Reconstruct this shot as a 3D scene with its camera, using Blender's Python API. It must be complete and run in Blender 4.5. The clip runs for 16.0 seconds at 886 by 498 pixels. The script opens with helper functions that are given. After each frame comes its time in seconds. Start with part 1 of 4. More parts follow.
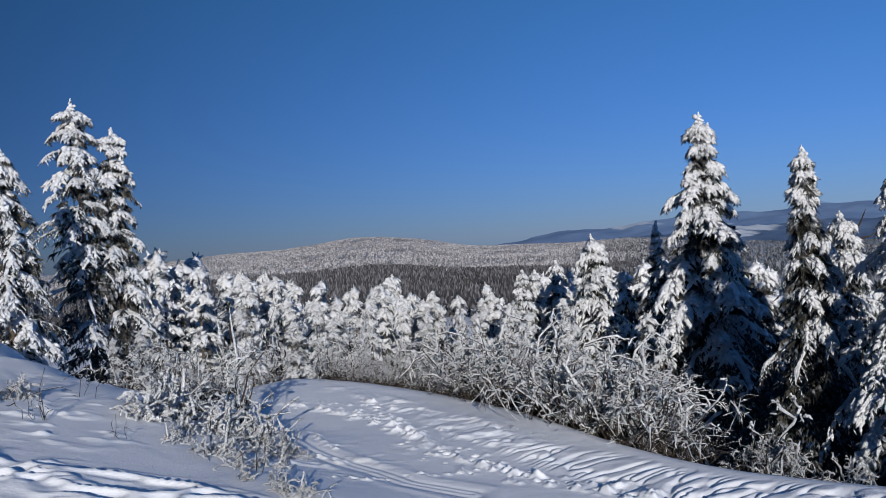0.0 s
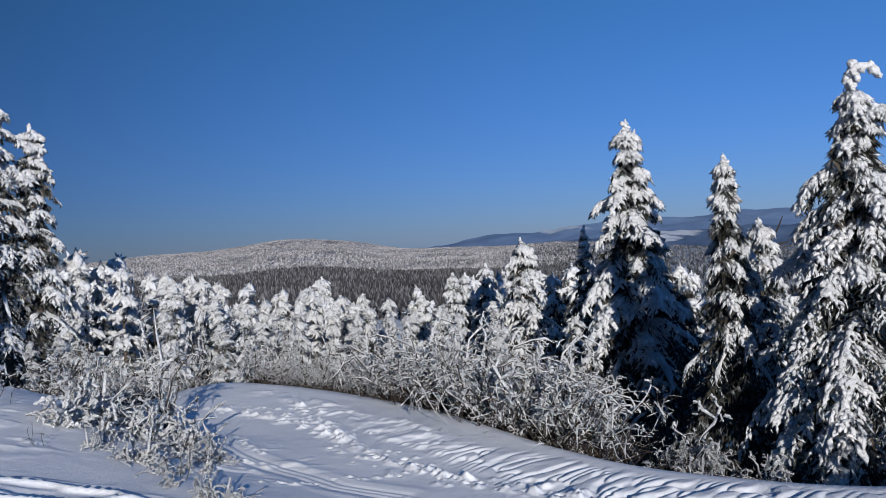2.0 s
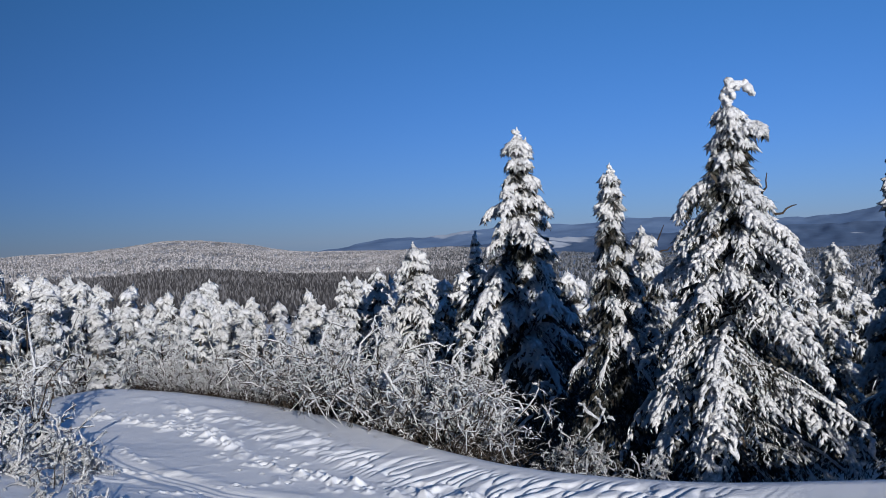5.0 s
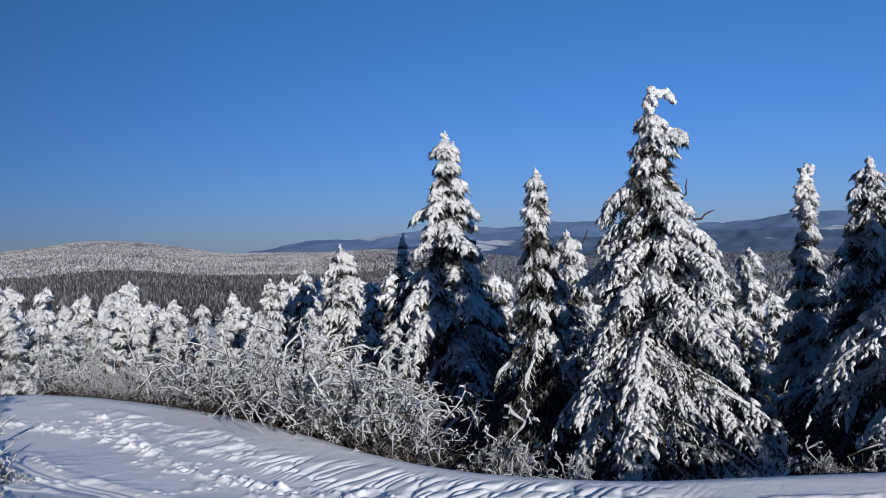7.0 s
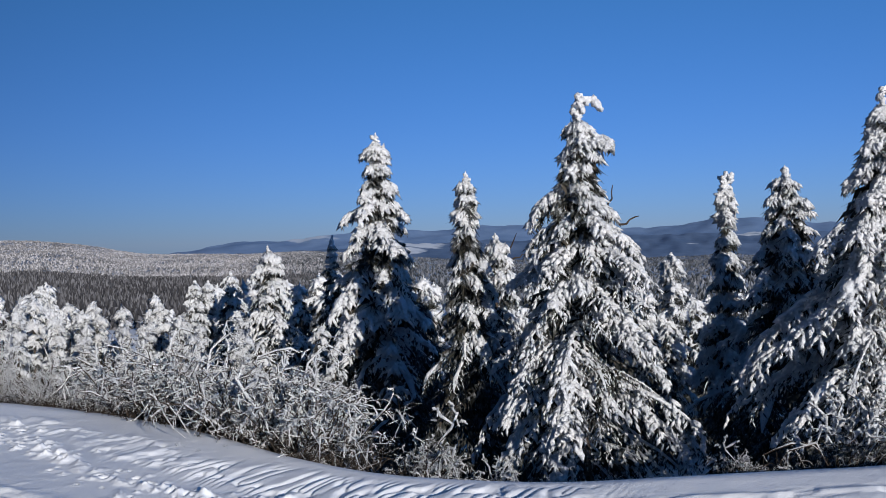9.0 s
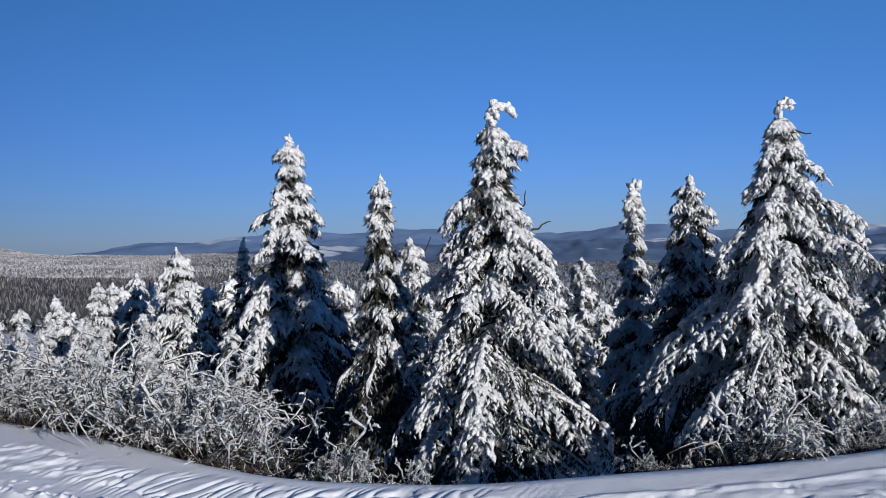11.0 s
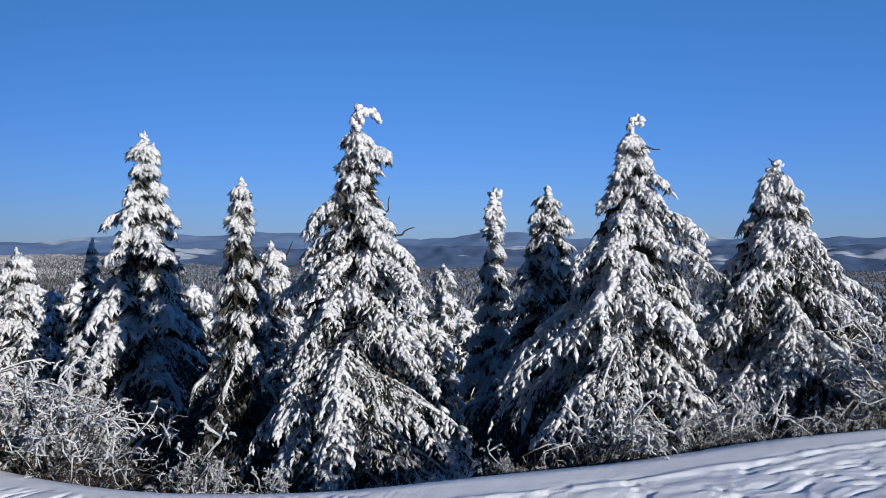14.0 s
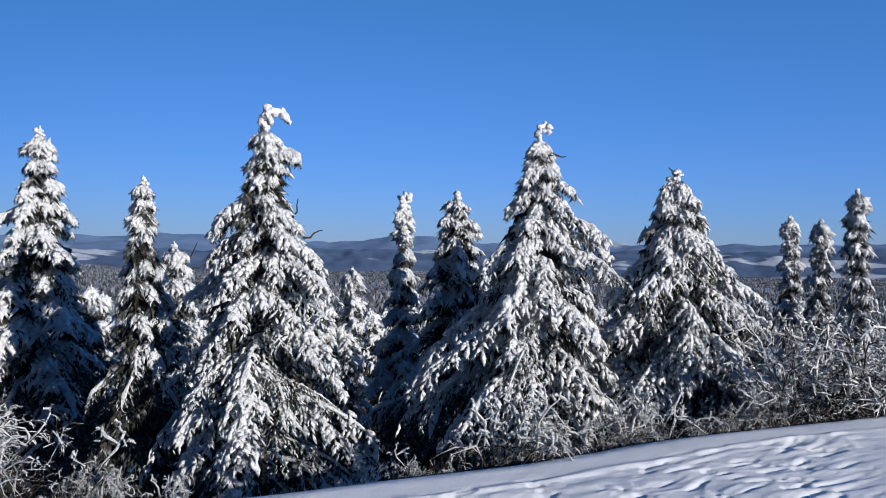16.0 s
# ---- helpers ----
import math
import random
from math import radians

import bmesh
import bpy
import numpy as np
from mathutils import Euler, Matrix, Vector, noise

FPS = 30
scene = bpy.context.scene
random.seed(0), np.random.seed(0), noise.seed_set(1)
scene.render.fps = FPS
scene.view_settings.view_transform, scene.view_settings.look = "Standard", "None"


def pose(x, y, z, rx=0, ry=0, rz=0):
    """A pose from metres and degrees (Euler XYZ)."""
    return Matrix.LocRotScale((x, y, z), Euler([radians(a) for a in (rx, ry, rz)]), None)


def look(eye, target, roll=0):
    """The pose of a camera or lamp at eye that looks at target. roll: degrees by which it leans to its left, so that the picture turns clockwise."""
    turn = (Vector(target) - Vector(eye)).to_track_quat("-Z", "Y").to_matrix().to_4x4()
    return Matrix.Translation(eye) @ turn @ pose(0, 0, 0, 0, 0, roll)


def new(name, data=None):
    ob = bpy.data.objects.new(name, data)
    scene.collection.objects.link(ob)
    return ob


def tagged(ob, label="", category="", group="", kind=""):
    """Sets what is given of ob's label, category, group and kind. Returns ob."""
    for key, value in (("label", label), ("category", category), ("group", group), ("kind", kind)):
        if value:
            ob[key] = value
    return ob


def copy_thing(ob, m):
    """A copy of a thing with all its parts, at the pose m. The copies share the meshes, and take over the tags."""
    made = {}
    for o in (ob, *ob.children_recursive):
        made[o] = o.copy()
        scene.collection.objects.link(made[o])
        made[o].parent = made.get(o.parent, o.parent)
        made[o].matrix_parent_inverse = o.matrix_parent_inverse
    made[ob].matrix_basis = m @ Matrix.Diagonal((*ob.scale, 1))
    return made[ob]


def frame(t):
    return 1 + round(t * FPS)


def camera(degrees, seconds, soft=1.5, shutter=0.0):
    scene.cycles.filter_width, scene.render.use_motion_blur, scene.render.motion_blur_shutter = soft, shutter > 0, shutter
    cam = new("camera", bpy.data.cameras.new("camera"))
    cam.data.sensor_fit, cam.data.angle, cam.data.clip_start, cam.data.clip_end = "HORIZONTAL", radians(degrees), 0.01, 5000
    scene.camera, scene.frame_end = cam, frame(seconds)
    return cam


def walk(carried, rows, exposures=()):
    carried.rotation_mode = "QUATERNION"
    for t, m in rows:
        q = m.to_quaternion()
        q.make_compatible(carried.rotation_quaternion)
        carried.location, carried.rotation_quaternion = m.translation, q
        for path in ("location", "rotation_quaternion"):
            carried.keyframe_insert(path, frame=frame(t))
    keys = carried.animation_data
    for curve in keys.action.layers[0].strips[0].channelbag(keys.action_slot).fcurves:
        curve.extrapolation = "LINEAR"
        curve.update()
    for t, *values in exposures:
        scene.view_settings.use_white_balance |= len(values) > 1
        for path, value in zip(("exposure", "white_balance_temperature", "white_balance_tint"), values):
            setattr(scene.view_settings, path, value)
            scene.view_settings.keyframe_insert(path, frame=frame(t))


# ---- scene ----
import itertools

cam = camera(55.17, 16.0, soft=0.75)

# ---- the walk: a turn on the spot, eye at 1.7 m over the snow ----
EYE = Vector((0.0, 0.0, 1.7))


def bearing(az, el=0.0):
    """Unit direction from degrees clockwise of +y and degrees above the level."""
    a, e = radians(az), radians(el)
    return Vector((math.sin(a) * math.cos(e), math.cos(a) * math.cos(e), math.sin(e)))


TURN = [
    (0.0, -16.827, -0.618, -3.667),
    (0.5, -15.702, -0.642, -3.562),
    (1.0, -14.489, -0.670, -3.423),
    (1.5, -13.218, -0.693, -3.305),
    (2.0, -12.153, -0.714, -3.213),
    (2.5, -11.131, -0.733, -3.126),
    (3.0, -10.120, -0.745, -3.031),
    (3.5, -8.954, -0.757, -2.897),
    (4.0, -7.597, -0.774, -2.723),
    (6.5, -1.194, -0.787, -2.090),
    (7.0, -0.006, -0.796, -1.993),
    (7.5, 1.362, -0.791, -1.838),
    (8.0, 2.466, -0.777, -1.725),
    (8.5, 3.336, -0.764, -1.615),
    (9.0, 4.764, -0.748, -1.455),
    (9.5, 6.285, -0.728, -1.312),
    (12.0, 13.473, -0.549, -0.570),
    (12.5, 15.038, -0.503, -0.391),
    (13.0, 16.596, -0.460, -0.228),
    (13.5, 18.205, -0.391, -0.030),
    (14.0, 19.786, -0.328, 0.089),
    (14.5, 20.992, -0.282, 0.220),
    (15.0, 22.554, -0.215, 0.341),
    (15.5, 24.268, -0.121, 0.517),
    (16.0, 25.900, -0.042, 0.714),
]
walk(cam, [(t, look(EYE, EYE + 10 * bearing(az, el), roll)) for t, az, el, roll in TURN],
     exposures=[(0.0, -0.20), (4.0, -0.10), (9.5, -0.08), (13.0, 0.06), (16.0, 0.14)])

# ---- world, sun ----
SUN_AZ, SUN_EL = 158.0, 13.8
world = bpy.data.worlds.new("world")
scene.world = world
world.use_nodes = True
wn = world.node_tree.nodes
sky = wn.new("ShaderNodeTexSky")
sky.sky_type = "NISHITA"
sky.sun_disc = False
sky.sun_elevation = radians(SUN_EL)
sky.sun_rotation = radians(SUN_AZ)
sky.altitude = 900
sky.air_density = 1.0
sky.dust_density = 0.0
sky.ozone_density = 1.0
bg = wn["Background"]
bg.inputs["Strength"].default_value = 0.078
tint = wn.new("ShaderNodeMix")
tint.data_type, tint.blend_type = "RGBA", "MULTIPLY"
tint.inputs[0].default_value = 1.0
way = wn.new("ShaderNodeTexCoord")
split = wn.new("ShaderNodeSeparateXYZ")
deep = wn.new("ShaderNodeValToRGB")  # clear winter air: the blue deepens with height
deep.color_ramp.elements[0].color = (0.27, 0.47, 1.33, 1)
deep.color_ramp.elements[1].color = (0.30, 0.80, 1.42, 1)
deep.color_ramp.elements[1].position = 0.35
world.node_tree.links.new(way.outputs["Generated"], split.inputs[0])
world.node_tree.links.new(split.outputs["Z"], deep.inputs[0])
world.node_tree.links.new(deep.outputs[0], tint.inputs[7])
side = wn.new("ShaderNodeVectorMath")  # the sky pales smoothly to the east
side.operation = "DOT_PRODUCT"
side.inputs[1].default_value = bearing(75.0)
pale = wn.new("ShaderNodeMath")
pale.operation = "MULTIPLY_ADD"
pale.inputs[1].default_value, pale.inputs[2].default_value = 0.68, 0.73
world.node_tree.links.new(way.outputs["Generated"], side.inputs[0])
world.node_tree.links.new(side.outputs["Value"], pale.inputs[0])
shade = wn.new("ShaderNodeVectorMath")
shade.operation = "SCALE"
world.node_tree.links.new(tint.outputs[2], shade.inputs[0])
world.node_tree.links.new(pale.outputs[0], shade.inputs["Scale"])
world.node_tree.links.new(sky.outputs[0], tint.inputs[6])
world.node_tree.links.new(shade.outputs[0], bg.inputs["Color"])
sun = new("sun", bpy.data.lights.new("sun", "SUN"))
sun.data.energy = 5.0
sun.data.angle = radians(0.53)
sun.data.color = (1.0, 0.95, 0.88)
sun.matrix_world = look(20 * bearing(SUN_AZ, SUN_EL), (0, 0, 0))

# ---- materials ----
def material(name, rough=0.6, spec=0.3):
    m = bpy.data.materials.new(name)
    m.use_nodes = True
    b = m.node_tree.nodes["Principled BSDF"]
    b.inputs["Roughness"].default_value = rough
    b.inputs["Specular IOR Level"].default_value = spec
    return m, m.node_tree.nodes, m.node_tree.links, b


def noise_node(nodes, links, scale, detail=3.0, rough=0.6, vec=None):
    n = nodes.new("ShaderNodeTexNoise")
    n.inputs["Scale"].default_value = scale
    n.inputs["Detail"].default_value = detail
    n.inputs["Roughness"].default_value = rough
    if vec is not None:
        links.new(vec, n.inputs["Vector"])
    return n


def ramp_node(nodes, links, fac, stops):
    r = nodes.new("ShaderNodeValToRGB")
    e = r.color_ramp.elements
    while len(e) < len(stops):
        e.new(0.5)
    for el, (pos, col) in zip(e, stops):
        el.position, el.color = pos, (*col, 1)
    links.new(fac, r.inputs["Fac"])
    return r


def mix_node(nodes, links, fac, a, b):
    x = nodes.new("ShaderNodeMix")
    x.data_type = "RGBA"
    links.new(fac, x.inputs[0])
    for sock, val in ((x.inputs[6], a), (x.inputs[7], b)):
        if isinstance(val, tuple):
            sock.default_value = (*val, 1)
        else:
            links.new(val, sock)
    return x.outputs[2]


def math_node(nodes, links, op, a, b=None, c=None, clamp=False):
    x = nodes.new("ShaderNodeMath")
    x.operation = op
    x.use_clamp = clamp
    for i, val in enumerate((a, b, c)):
        if val is None:
            continue
        if isinstance(val, (int, float)):
            x.inputs[i].default_value = val
        else:
            links.new(val, x.inputs[i])
    return x.outputs[0]


def bump_node(nodes, links, height, dist, bsdf, strength=1.0, chain=None):
    b = nodes.new("ShaderNodeBump")
    b.inputs["Distance"].default_value = dist
    b.inputs["Strength"].default_value = strength
    links.new(height, b.inputs["Height"])
    if chain is not None:
        links.new(chain, b.inputs["Normal"])
    links.new(b.outputs[0], bsdf.inputs["Normal"])
    return b.outputs[0]


def snow_material(name, fine, coarse, depth):
    m, n, l, b = material(name, 0.6, 0.2)
    co = n.new("ShaderNodeTexCoord").outputs["Object"]
    a = noise_node(n, l, fine, 3, 0.6, co)
    c = noise_node(n, l, coarse, 4, 0.65, co)
    w = noise_node(n, l, 3.0, 3, 0.6, co)
    r = ramp_node(n, l, w.outputs["Fac"], [(0.3, (0.80, 0.83, 0.88)), (0.7, (0.90, 0.90, 0.92))])
    # needles and bark that show through where the snow is thin
    thin = math_node(n, l, "MULTIPLY_ADD", w.outputs["Fac"], 0.35, a.outputs["Fac"])
    hole = ramp_node(n, l, thin, [(0.85, (0, 0, 0)), (0.92, (0.8, 0.8, 0.8))])
    l.new(mix_node(n, l, hole.outputs[0], r.outputs[0], (0.05, 0.052, 0.045)), b.inputs["Base Color"])
    first = bump_node(n, l, c.outputs["Fac"], depth * 2.0, b)
    bump_node(n, l, a.outputs["Fac"], -depth, b, 1.0, first)
    return m


MAT_SNOW = snow_material("snow", 42.0, 16.0, 0.03)


def ground_material():
    m, n, l, b = material("snow_ground", 0.5, 0.3)
    co = n.new("ShaderNodeTexCoord").outputs["Object"]
    fine = noise_node(n, l, 60.0, 3, 0.6, co)
    mid = noise_node(n, l, 5.0, 4, 0.6, co)
    wide = noise_node(n, l, 0.6, 3, 0.5, co)
    near = ramp_node(n, l, wide.outputs["Fac"], [(0.3, (0.78, 0.81, 0.87)), (0.7, (0.88, 0.89, 0.91))])
    # woodland floor far below: snow between trunks and dark brush
    rr = n.new("ShaderNodeVectorMath")
    rr.operation = "LENGTH"
    l.new(co, rr.inputs[0])
    far = math_node(n, l, "MULTIPLY_ADD", rr.outputs["Value"], 0.01, -0.6, True)
    brush = noise_node(n, l, 0.09, 6, 0.75, co)
    stand = noise_node(n, l, 0.004, 4, 0.6, co)
    both = math_node(n, l, "MULTIPLY_ADD", stand.outputs["Fac"], 0.8, brush.outputs["Fac"])
    woods = ramp_node(n, l, both, [(0.72, (0.05, 0.055, 0.06)), (1.05, (0.42, 0.43, 0.46))])
    l.new(mix_node(n, l, far, near.outputs[0], woods.outputs[0]), b.inputs["Base Color"])
    first = bump_node(n, l, mid.outputs["Fac"], 0.015, b, 0.5)
    bump_node(n, l, fine.outputs["Fac"], 0.004, b, 0.8, first)
    return m


MAT_GROUND = ground_material()


def needle_material(name, start, most):
    m, n, l, b = material(name, 0.6, 0.25)
    co = n.new("ShaderNodeTexCoord").outputs["Object"]
    geo = n.new("ShaderNodeNewGeometry")
    a = noise_node(n, l, 7.0, 4, 0.7, co)
    base = ramp_node(n, l, geo.outputs["Random Per Island"], [(0.0, (0.012, 0.014, 0.013)), (0.6, (0.026, 0.027, 0.022)), (1.0, (0.055, 0.044, 0.034))])
    frost = ramp_node(n, l, a.outputs["Fac"], [(start, (0, 0, 0)), (start + 0.18, (most, most, most))])
    l.new(mix_node(n, l, frost.outputs[0], base.outputs[0], (0.62, 0.66, 0.72)), b.inputs["Base Color"])
    return m


MAT_NEEDLE = needle_material("needles", 0.50, 0.46)
MAT_RIMED = needle_material("rimed_needles", 0.45, 0.55)


def bark_material(name, dark, light, frost_from):
    m, n, l, b = material(name, 0.85, 0.15)
    co = n.new("ShaderNodeTexCoord").outputs["Object"]
    a = noise_node(n, l, 25.0, 4, 0.7, co)
    c = noise_node(n, l, 6.0, 3, 0.6, co)
    base = ramp_node(n, l, c.outputs["Fac"], [(0.3, dark), (0.7, light)])
    frost = ramp_node(n, l, a.outputs["Fac"], [(frost_from, (0, 0, 0)), (frost_from + 0.12, (0.9, 0.9, 0.9))])
    l.new(mix_node(n, l, frost.outputs[0], base.outputs[0], (0.78, 0.8, 0.84)), b.inputs["Base Color"])
    bump_node(n, l, a.outputs["Fac"], 0.01, b)
    return m


MAT_BARK = bark_material("bark", (0.05, 0.04, 0.032), (0.13, 0.10, 0.08), 0.62)
MAT_TWIG = bark_material("frosted_twig", (0.022, 0.018, 0.016), (0.07, 0.053, 0.042), 0.70)


def woods_material(name, dark, mid, light, spread):
    m, n, l, b = material(name, 0.8, 0.1)
    geo = n.new("ShaderNodeNewGeometry")
    co = n.new("ShaderNodeTexCoord").outputs["Object"]
    stand = noise_node(n, l, 0.006, 5, 0.65, co)
    x = math_node(n, l, "MULTIPLY_ADD", stand.outputs["Fac"], spread, -spread / 2)
    y = math_node(n, l, "ADD", geo.outputs["Random Per Island"], x)
    r = ramp_node(n, l, y, [(0.1, dark), (0.5, mid), (0.95, light)])
    l.new(r.outputs[0], b.inputs["Base Color"])
    return m


MAT_WOODS = woods_material("frosted_woods", (0.09, 0.09, 0.095), (0.23, 0.225, 0.235), (0.46, 0.45, 0.47), 1.3)
MAT_VALLEY = woods_material("valley_woods", (0.03, 0.03, 0.035), (0.055, 0.054, 0.058), (0.16, 0.16, 0.175), 0.7)
MAT_DARKWOODS = woods_material("dark_woods", (0.03, 0.035, 0.043), (0.07, 0.078, 0.09), (0.22, 0.23, 0.26), 1.0)


# far woods and snow fields with the blue of distant haze mixed into each colour
def haze_tinted_material(name, low, high, field, scale, cut):
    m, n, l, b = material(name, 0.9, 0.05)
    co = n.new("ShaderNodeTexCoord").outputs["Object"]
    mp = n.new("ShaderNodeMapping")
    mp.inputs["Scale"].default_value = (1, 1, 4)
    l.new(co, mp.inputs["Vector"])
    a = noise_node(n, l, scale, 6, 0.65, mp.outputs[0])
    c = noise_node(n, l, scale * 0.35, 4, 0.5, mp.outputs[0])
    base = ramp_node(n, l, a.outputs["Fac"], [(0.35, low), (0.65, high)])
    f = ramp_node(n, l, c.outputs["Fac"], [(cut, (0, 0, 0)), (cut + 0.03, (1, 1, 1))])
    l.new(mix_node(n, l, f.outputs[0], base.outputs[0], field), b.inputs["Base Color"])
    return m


# aerial haze painted as bluish base colours; there is no mist in the air
MAT_RANGE = haze_tinted_material("distant_range", (0.115, 0.19, 0.34), (0.175, 0.265, 0.43), (0.40, 0.48, 0.60), 0.004, 0.60)
MAT_PLAIN = haze_tinted_material("distant_plain", (0.08, 0.13, 0.23), (0.125, 0.185, 0.30), (0.55, 0.61, 0.70), 0.006, 0.58)


# ---- mesh helpers ----
def mesh_of(name, verts, faces, mat, smooth=True):
    """A mesh from an array of points and an array of faces that all have as many corners."""
    verts = np.asarray(verts, np.float32).reshape(-1, 3)
    faces = np.asarray(faces, np.int32)
    me = bpy.data.meshes.new(name)
    k = faces.shape[1]
    me.vertices.add(len(verts))
    me.vertices.foreach_set("co", verts.ravel())
    me.loops.add(faces.size)
    me.loops.foreach_set("vertex_index", faces.ravel())
    me.polygons.add(len(faces))
    me.polygons.foreach_set("loop_start", np.arange(len(faces), dtype=np.int32) * k)
    me.update(calc_edges=True)
    me.polygons.foreach_set("use_smooth", np.full(len(faces), smooth, bool))
    me.materials.append(mat)
    return me


def part(name, data, parent, label=""):
    ob = new(name, data)
    ob.parent = parent
    return tagged(ob, label)


def join(chunks):
    """Joins (verts, faces) pairs."""
    vs, fs, off = [], [], 0
    for v, f in chunks:
        vs.append(v)
        fs.append(f + off)
        off += len(v)
    return np.concatenate(vs), np.concatenate(fs)


def unit(a):
    return a / np.maximum(np.linalg.norm(a, axis=-1, keepdims=True), 1e-9)


def tubes(P, R, sides, flat=1.0, jitter=0.0, rng=None, phase=0.0):
    """Tubes along n polylines of k points; R gives the radius at each point. Quads, split into triangles."""
    n, k, _ = P.shape
    T = unit(np.gradient(P, axis=1))
    S = np.cross(T, np.array([0, 0, 1.0]))
    S = unit(S + 1e-4 * np.array([1.0, 0.3, 0]))
    U = np.cross(S, T)
    ang = np.arange(sides) * 2 * np.pi / sides + phase
    c, s = np.cos(ang), np.sin(ang) * flat
    V = P[:, :, None] + R[:, :, None, None] * (c[:, None] * S[:, :, None] + s[:, None] * U[:, :, None])
    if jitter:
        V = V + (R[:, :, None, None] * jitter) * rng.normal(size=V.shape)
    i = np.arange(n)[:, None, None] * k * sides
    j = np.arange(k - 1)[None, :, None] * sides
    q = np.arange(sides)[None, None]
    q2 = (q + 1) % sides
    a, b, cc, d = i + j + q, i + j + q2, i + j + sides + q2, i + j + sides + q
    F = np.stack([np.stack([a, b, cc], -1), np.stack([a, cc, d], -1)], -2).reshape(-1, 3)
    return V.reshape(-1, 3), F


GOLD = (1 + 5 ** 0.5) / 2
ICO_V = unit(np.array([(a, b * GOLD, 0) for a in (-1, 1) for b in (-1, 1)] + [(0, a, b * GOLD) for a in (-1, 1) for b in (-1, 1)]
                      + [(b * GOLD, 0, a) for a in (-1, 1) for b in (-1, 1)], float))
ICO_F = np.array([(i, j, k) if np.dot(np.cross(ICO_V[j] - ICO_V[i], ICO_V[k] - ICO_V[i]), ICO_V[i]) > 0 else (i, k, j)
                  for i, j, k in itertools.combinations(range(12), 3)
                  if max(np.linalg.norm(ICO_V[i] - ICO_V[j]), np.linalg.norm(ICO_V[j] - ICO_V[k]), np.linalg.norm(ICO_V[i] - ICO_V[k])) < 1.1])
OCT_V = np.array([(1, 0, 0), (-1, 0, 0), (0, 1, 0), (0, -1, 0), (0, 0, 1), (0, 0, -1)], float)
OCT_F = np.array([(0, 2, 4), (2, 1, 4), (1, 3, 4), (3, 0, 4), (2, 0, 5), (1, 2, 5), (3, 1, 5), (0, 3, 5)])


def clumps(C, axis, size, rng, stretch=1.5, flat=0.7, rough=0.22, fine=True):
    """Ragged lumps of snow round the points C, drawn out along axis."""
    bv, bf = (ICO_V, ICO_F) if fine else (OCT_V, OCT_F)
    n = len(C)
    A = unit(axis)
    S = unit(np.cross(A, np.array([0, 0, 1.0])) + 1e-4 * np.array([1.0, 0.3, 0]))
    U = np.cross(S, A)
    long = np.broadcast_to(stretch, (n,)) * size
    loc = bv[None] * (1 + rough * rng.normal(size=(n, len(bv), 3)))
    V = C[:, None] + loc[..., :1] * (long[:, None, None] * A[:, None]) + loc[..., 1:2] * (size[:, None, None] * S[:, None]) + loc[..., 2:] * ((size * flat)[:, None, None] * U[:, None])
    return V.reshape(-1, 3), (bf[None] + np.arange(n)[:, None, None] * len(bv)).reshape(-1, 3)


def lattice(x, y, seed):
    """Smooth value noise, -1 to 1."""
    tab = np.random.RandomState(seed).uniform(-1, 1, (64, 64))
    xi, yi = np.floor(x).astype(int), np.floor(y).astype(int)
    u, v = x - xi, y - yi
    u, v = u * u * (3 - 2 * u), v * v * (3 - 2 * v)
    g = lambda p, q: tab[p % 64, q % 64]
    return (g(xi, yi) * (1 - u) + g(xi + 1, yi) * u) * (1 - v) + (g(xi, yi + 1) * (1 - u) + g(xi + 1, yi + 1) * u) * v


def fbm(x, y, seed, octaves=4):
    out, amp = 0 * x, 1.0
    for o in range(octaves):
        out = out + amp * lattice(x * 2 ** o + 7.3 * o, y * 2 ** o - 3.1 * o, seed + o)
        amp *= 0.5
    return out


def ease(a, b, x):
    u = np.clip((x - a) / (b - a), 0, 1)
    return u * u * (3 - 2 * u)


# ---- the ground ----
def brow(x):
    """How far ahead the snow field breaks off."""
    u = np.maximum(0, 1.6 - x)
    return 5.58 + 4.6 * u ** 3 / (u ** 3 + 47) + 0.2 * ease(3.5, 5.5, x) + 0.13 * ease(1.6, 0.3, x)


def bump(az, mid, wide):
    return np.exp(-((az - mid) / wide) ** 2)


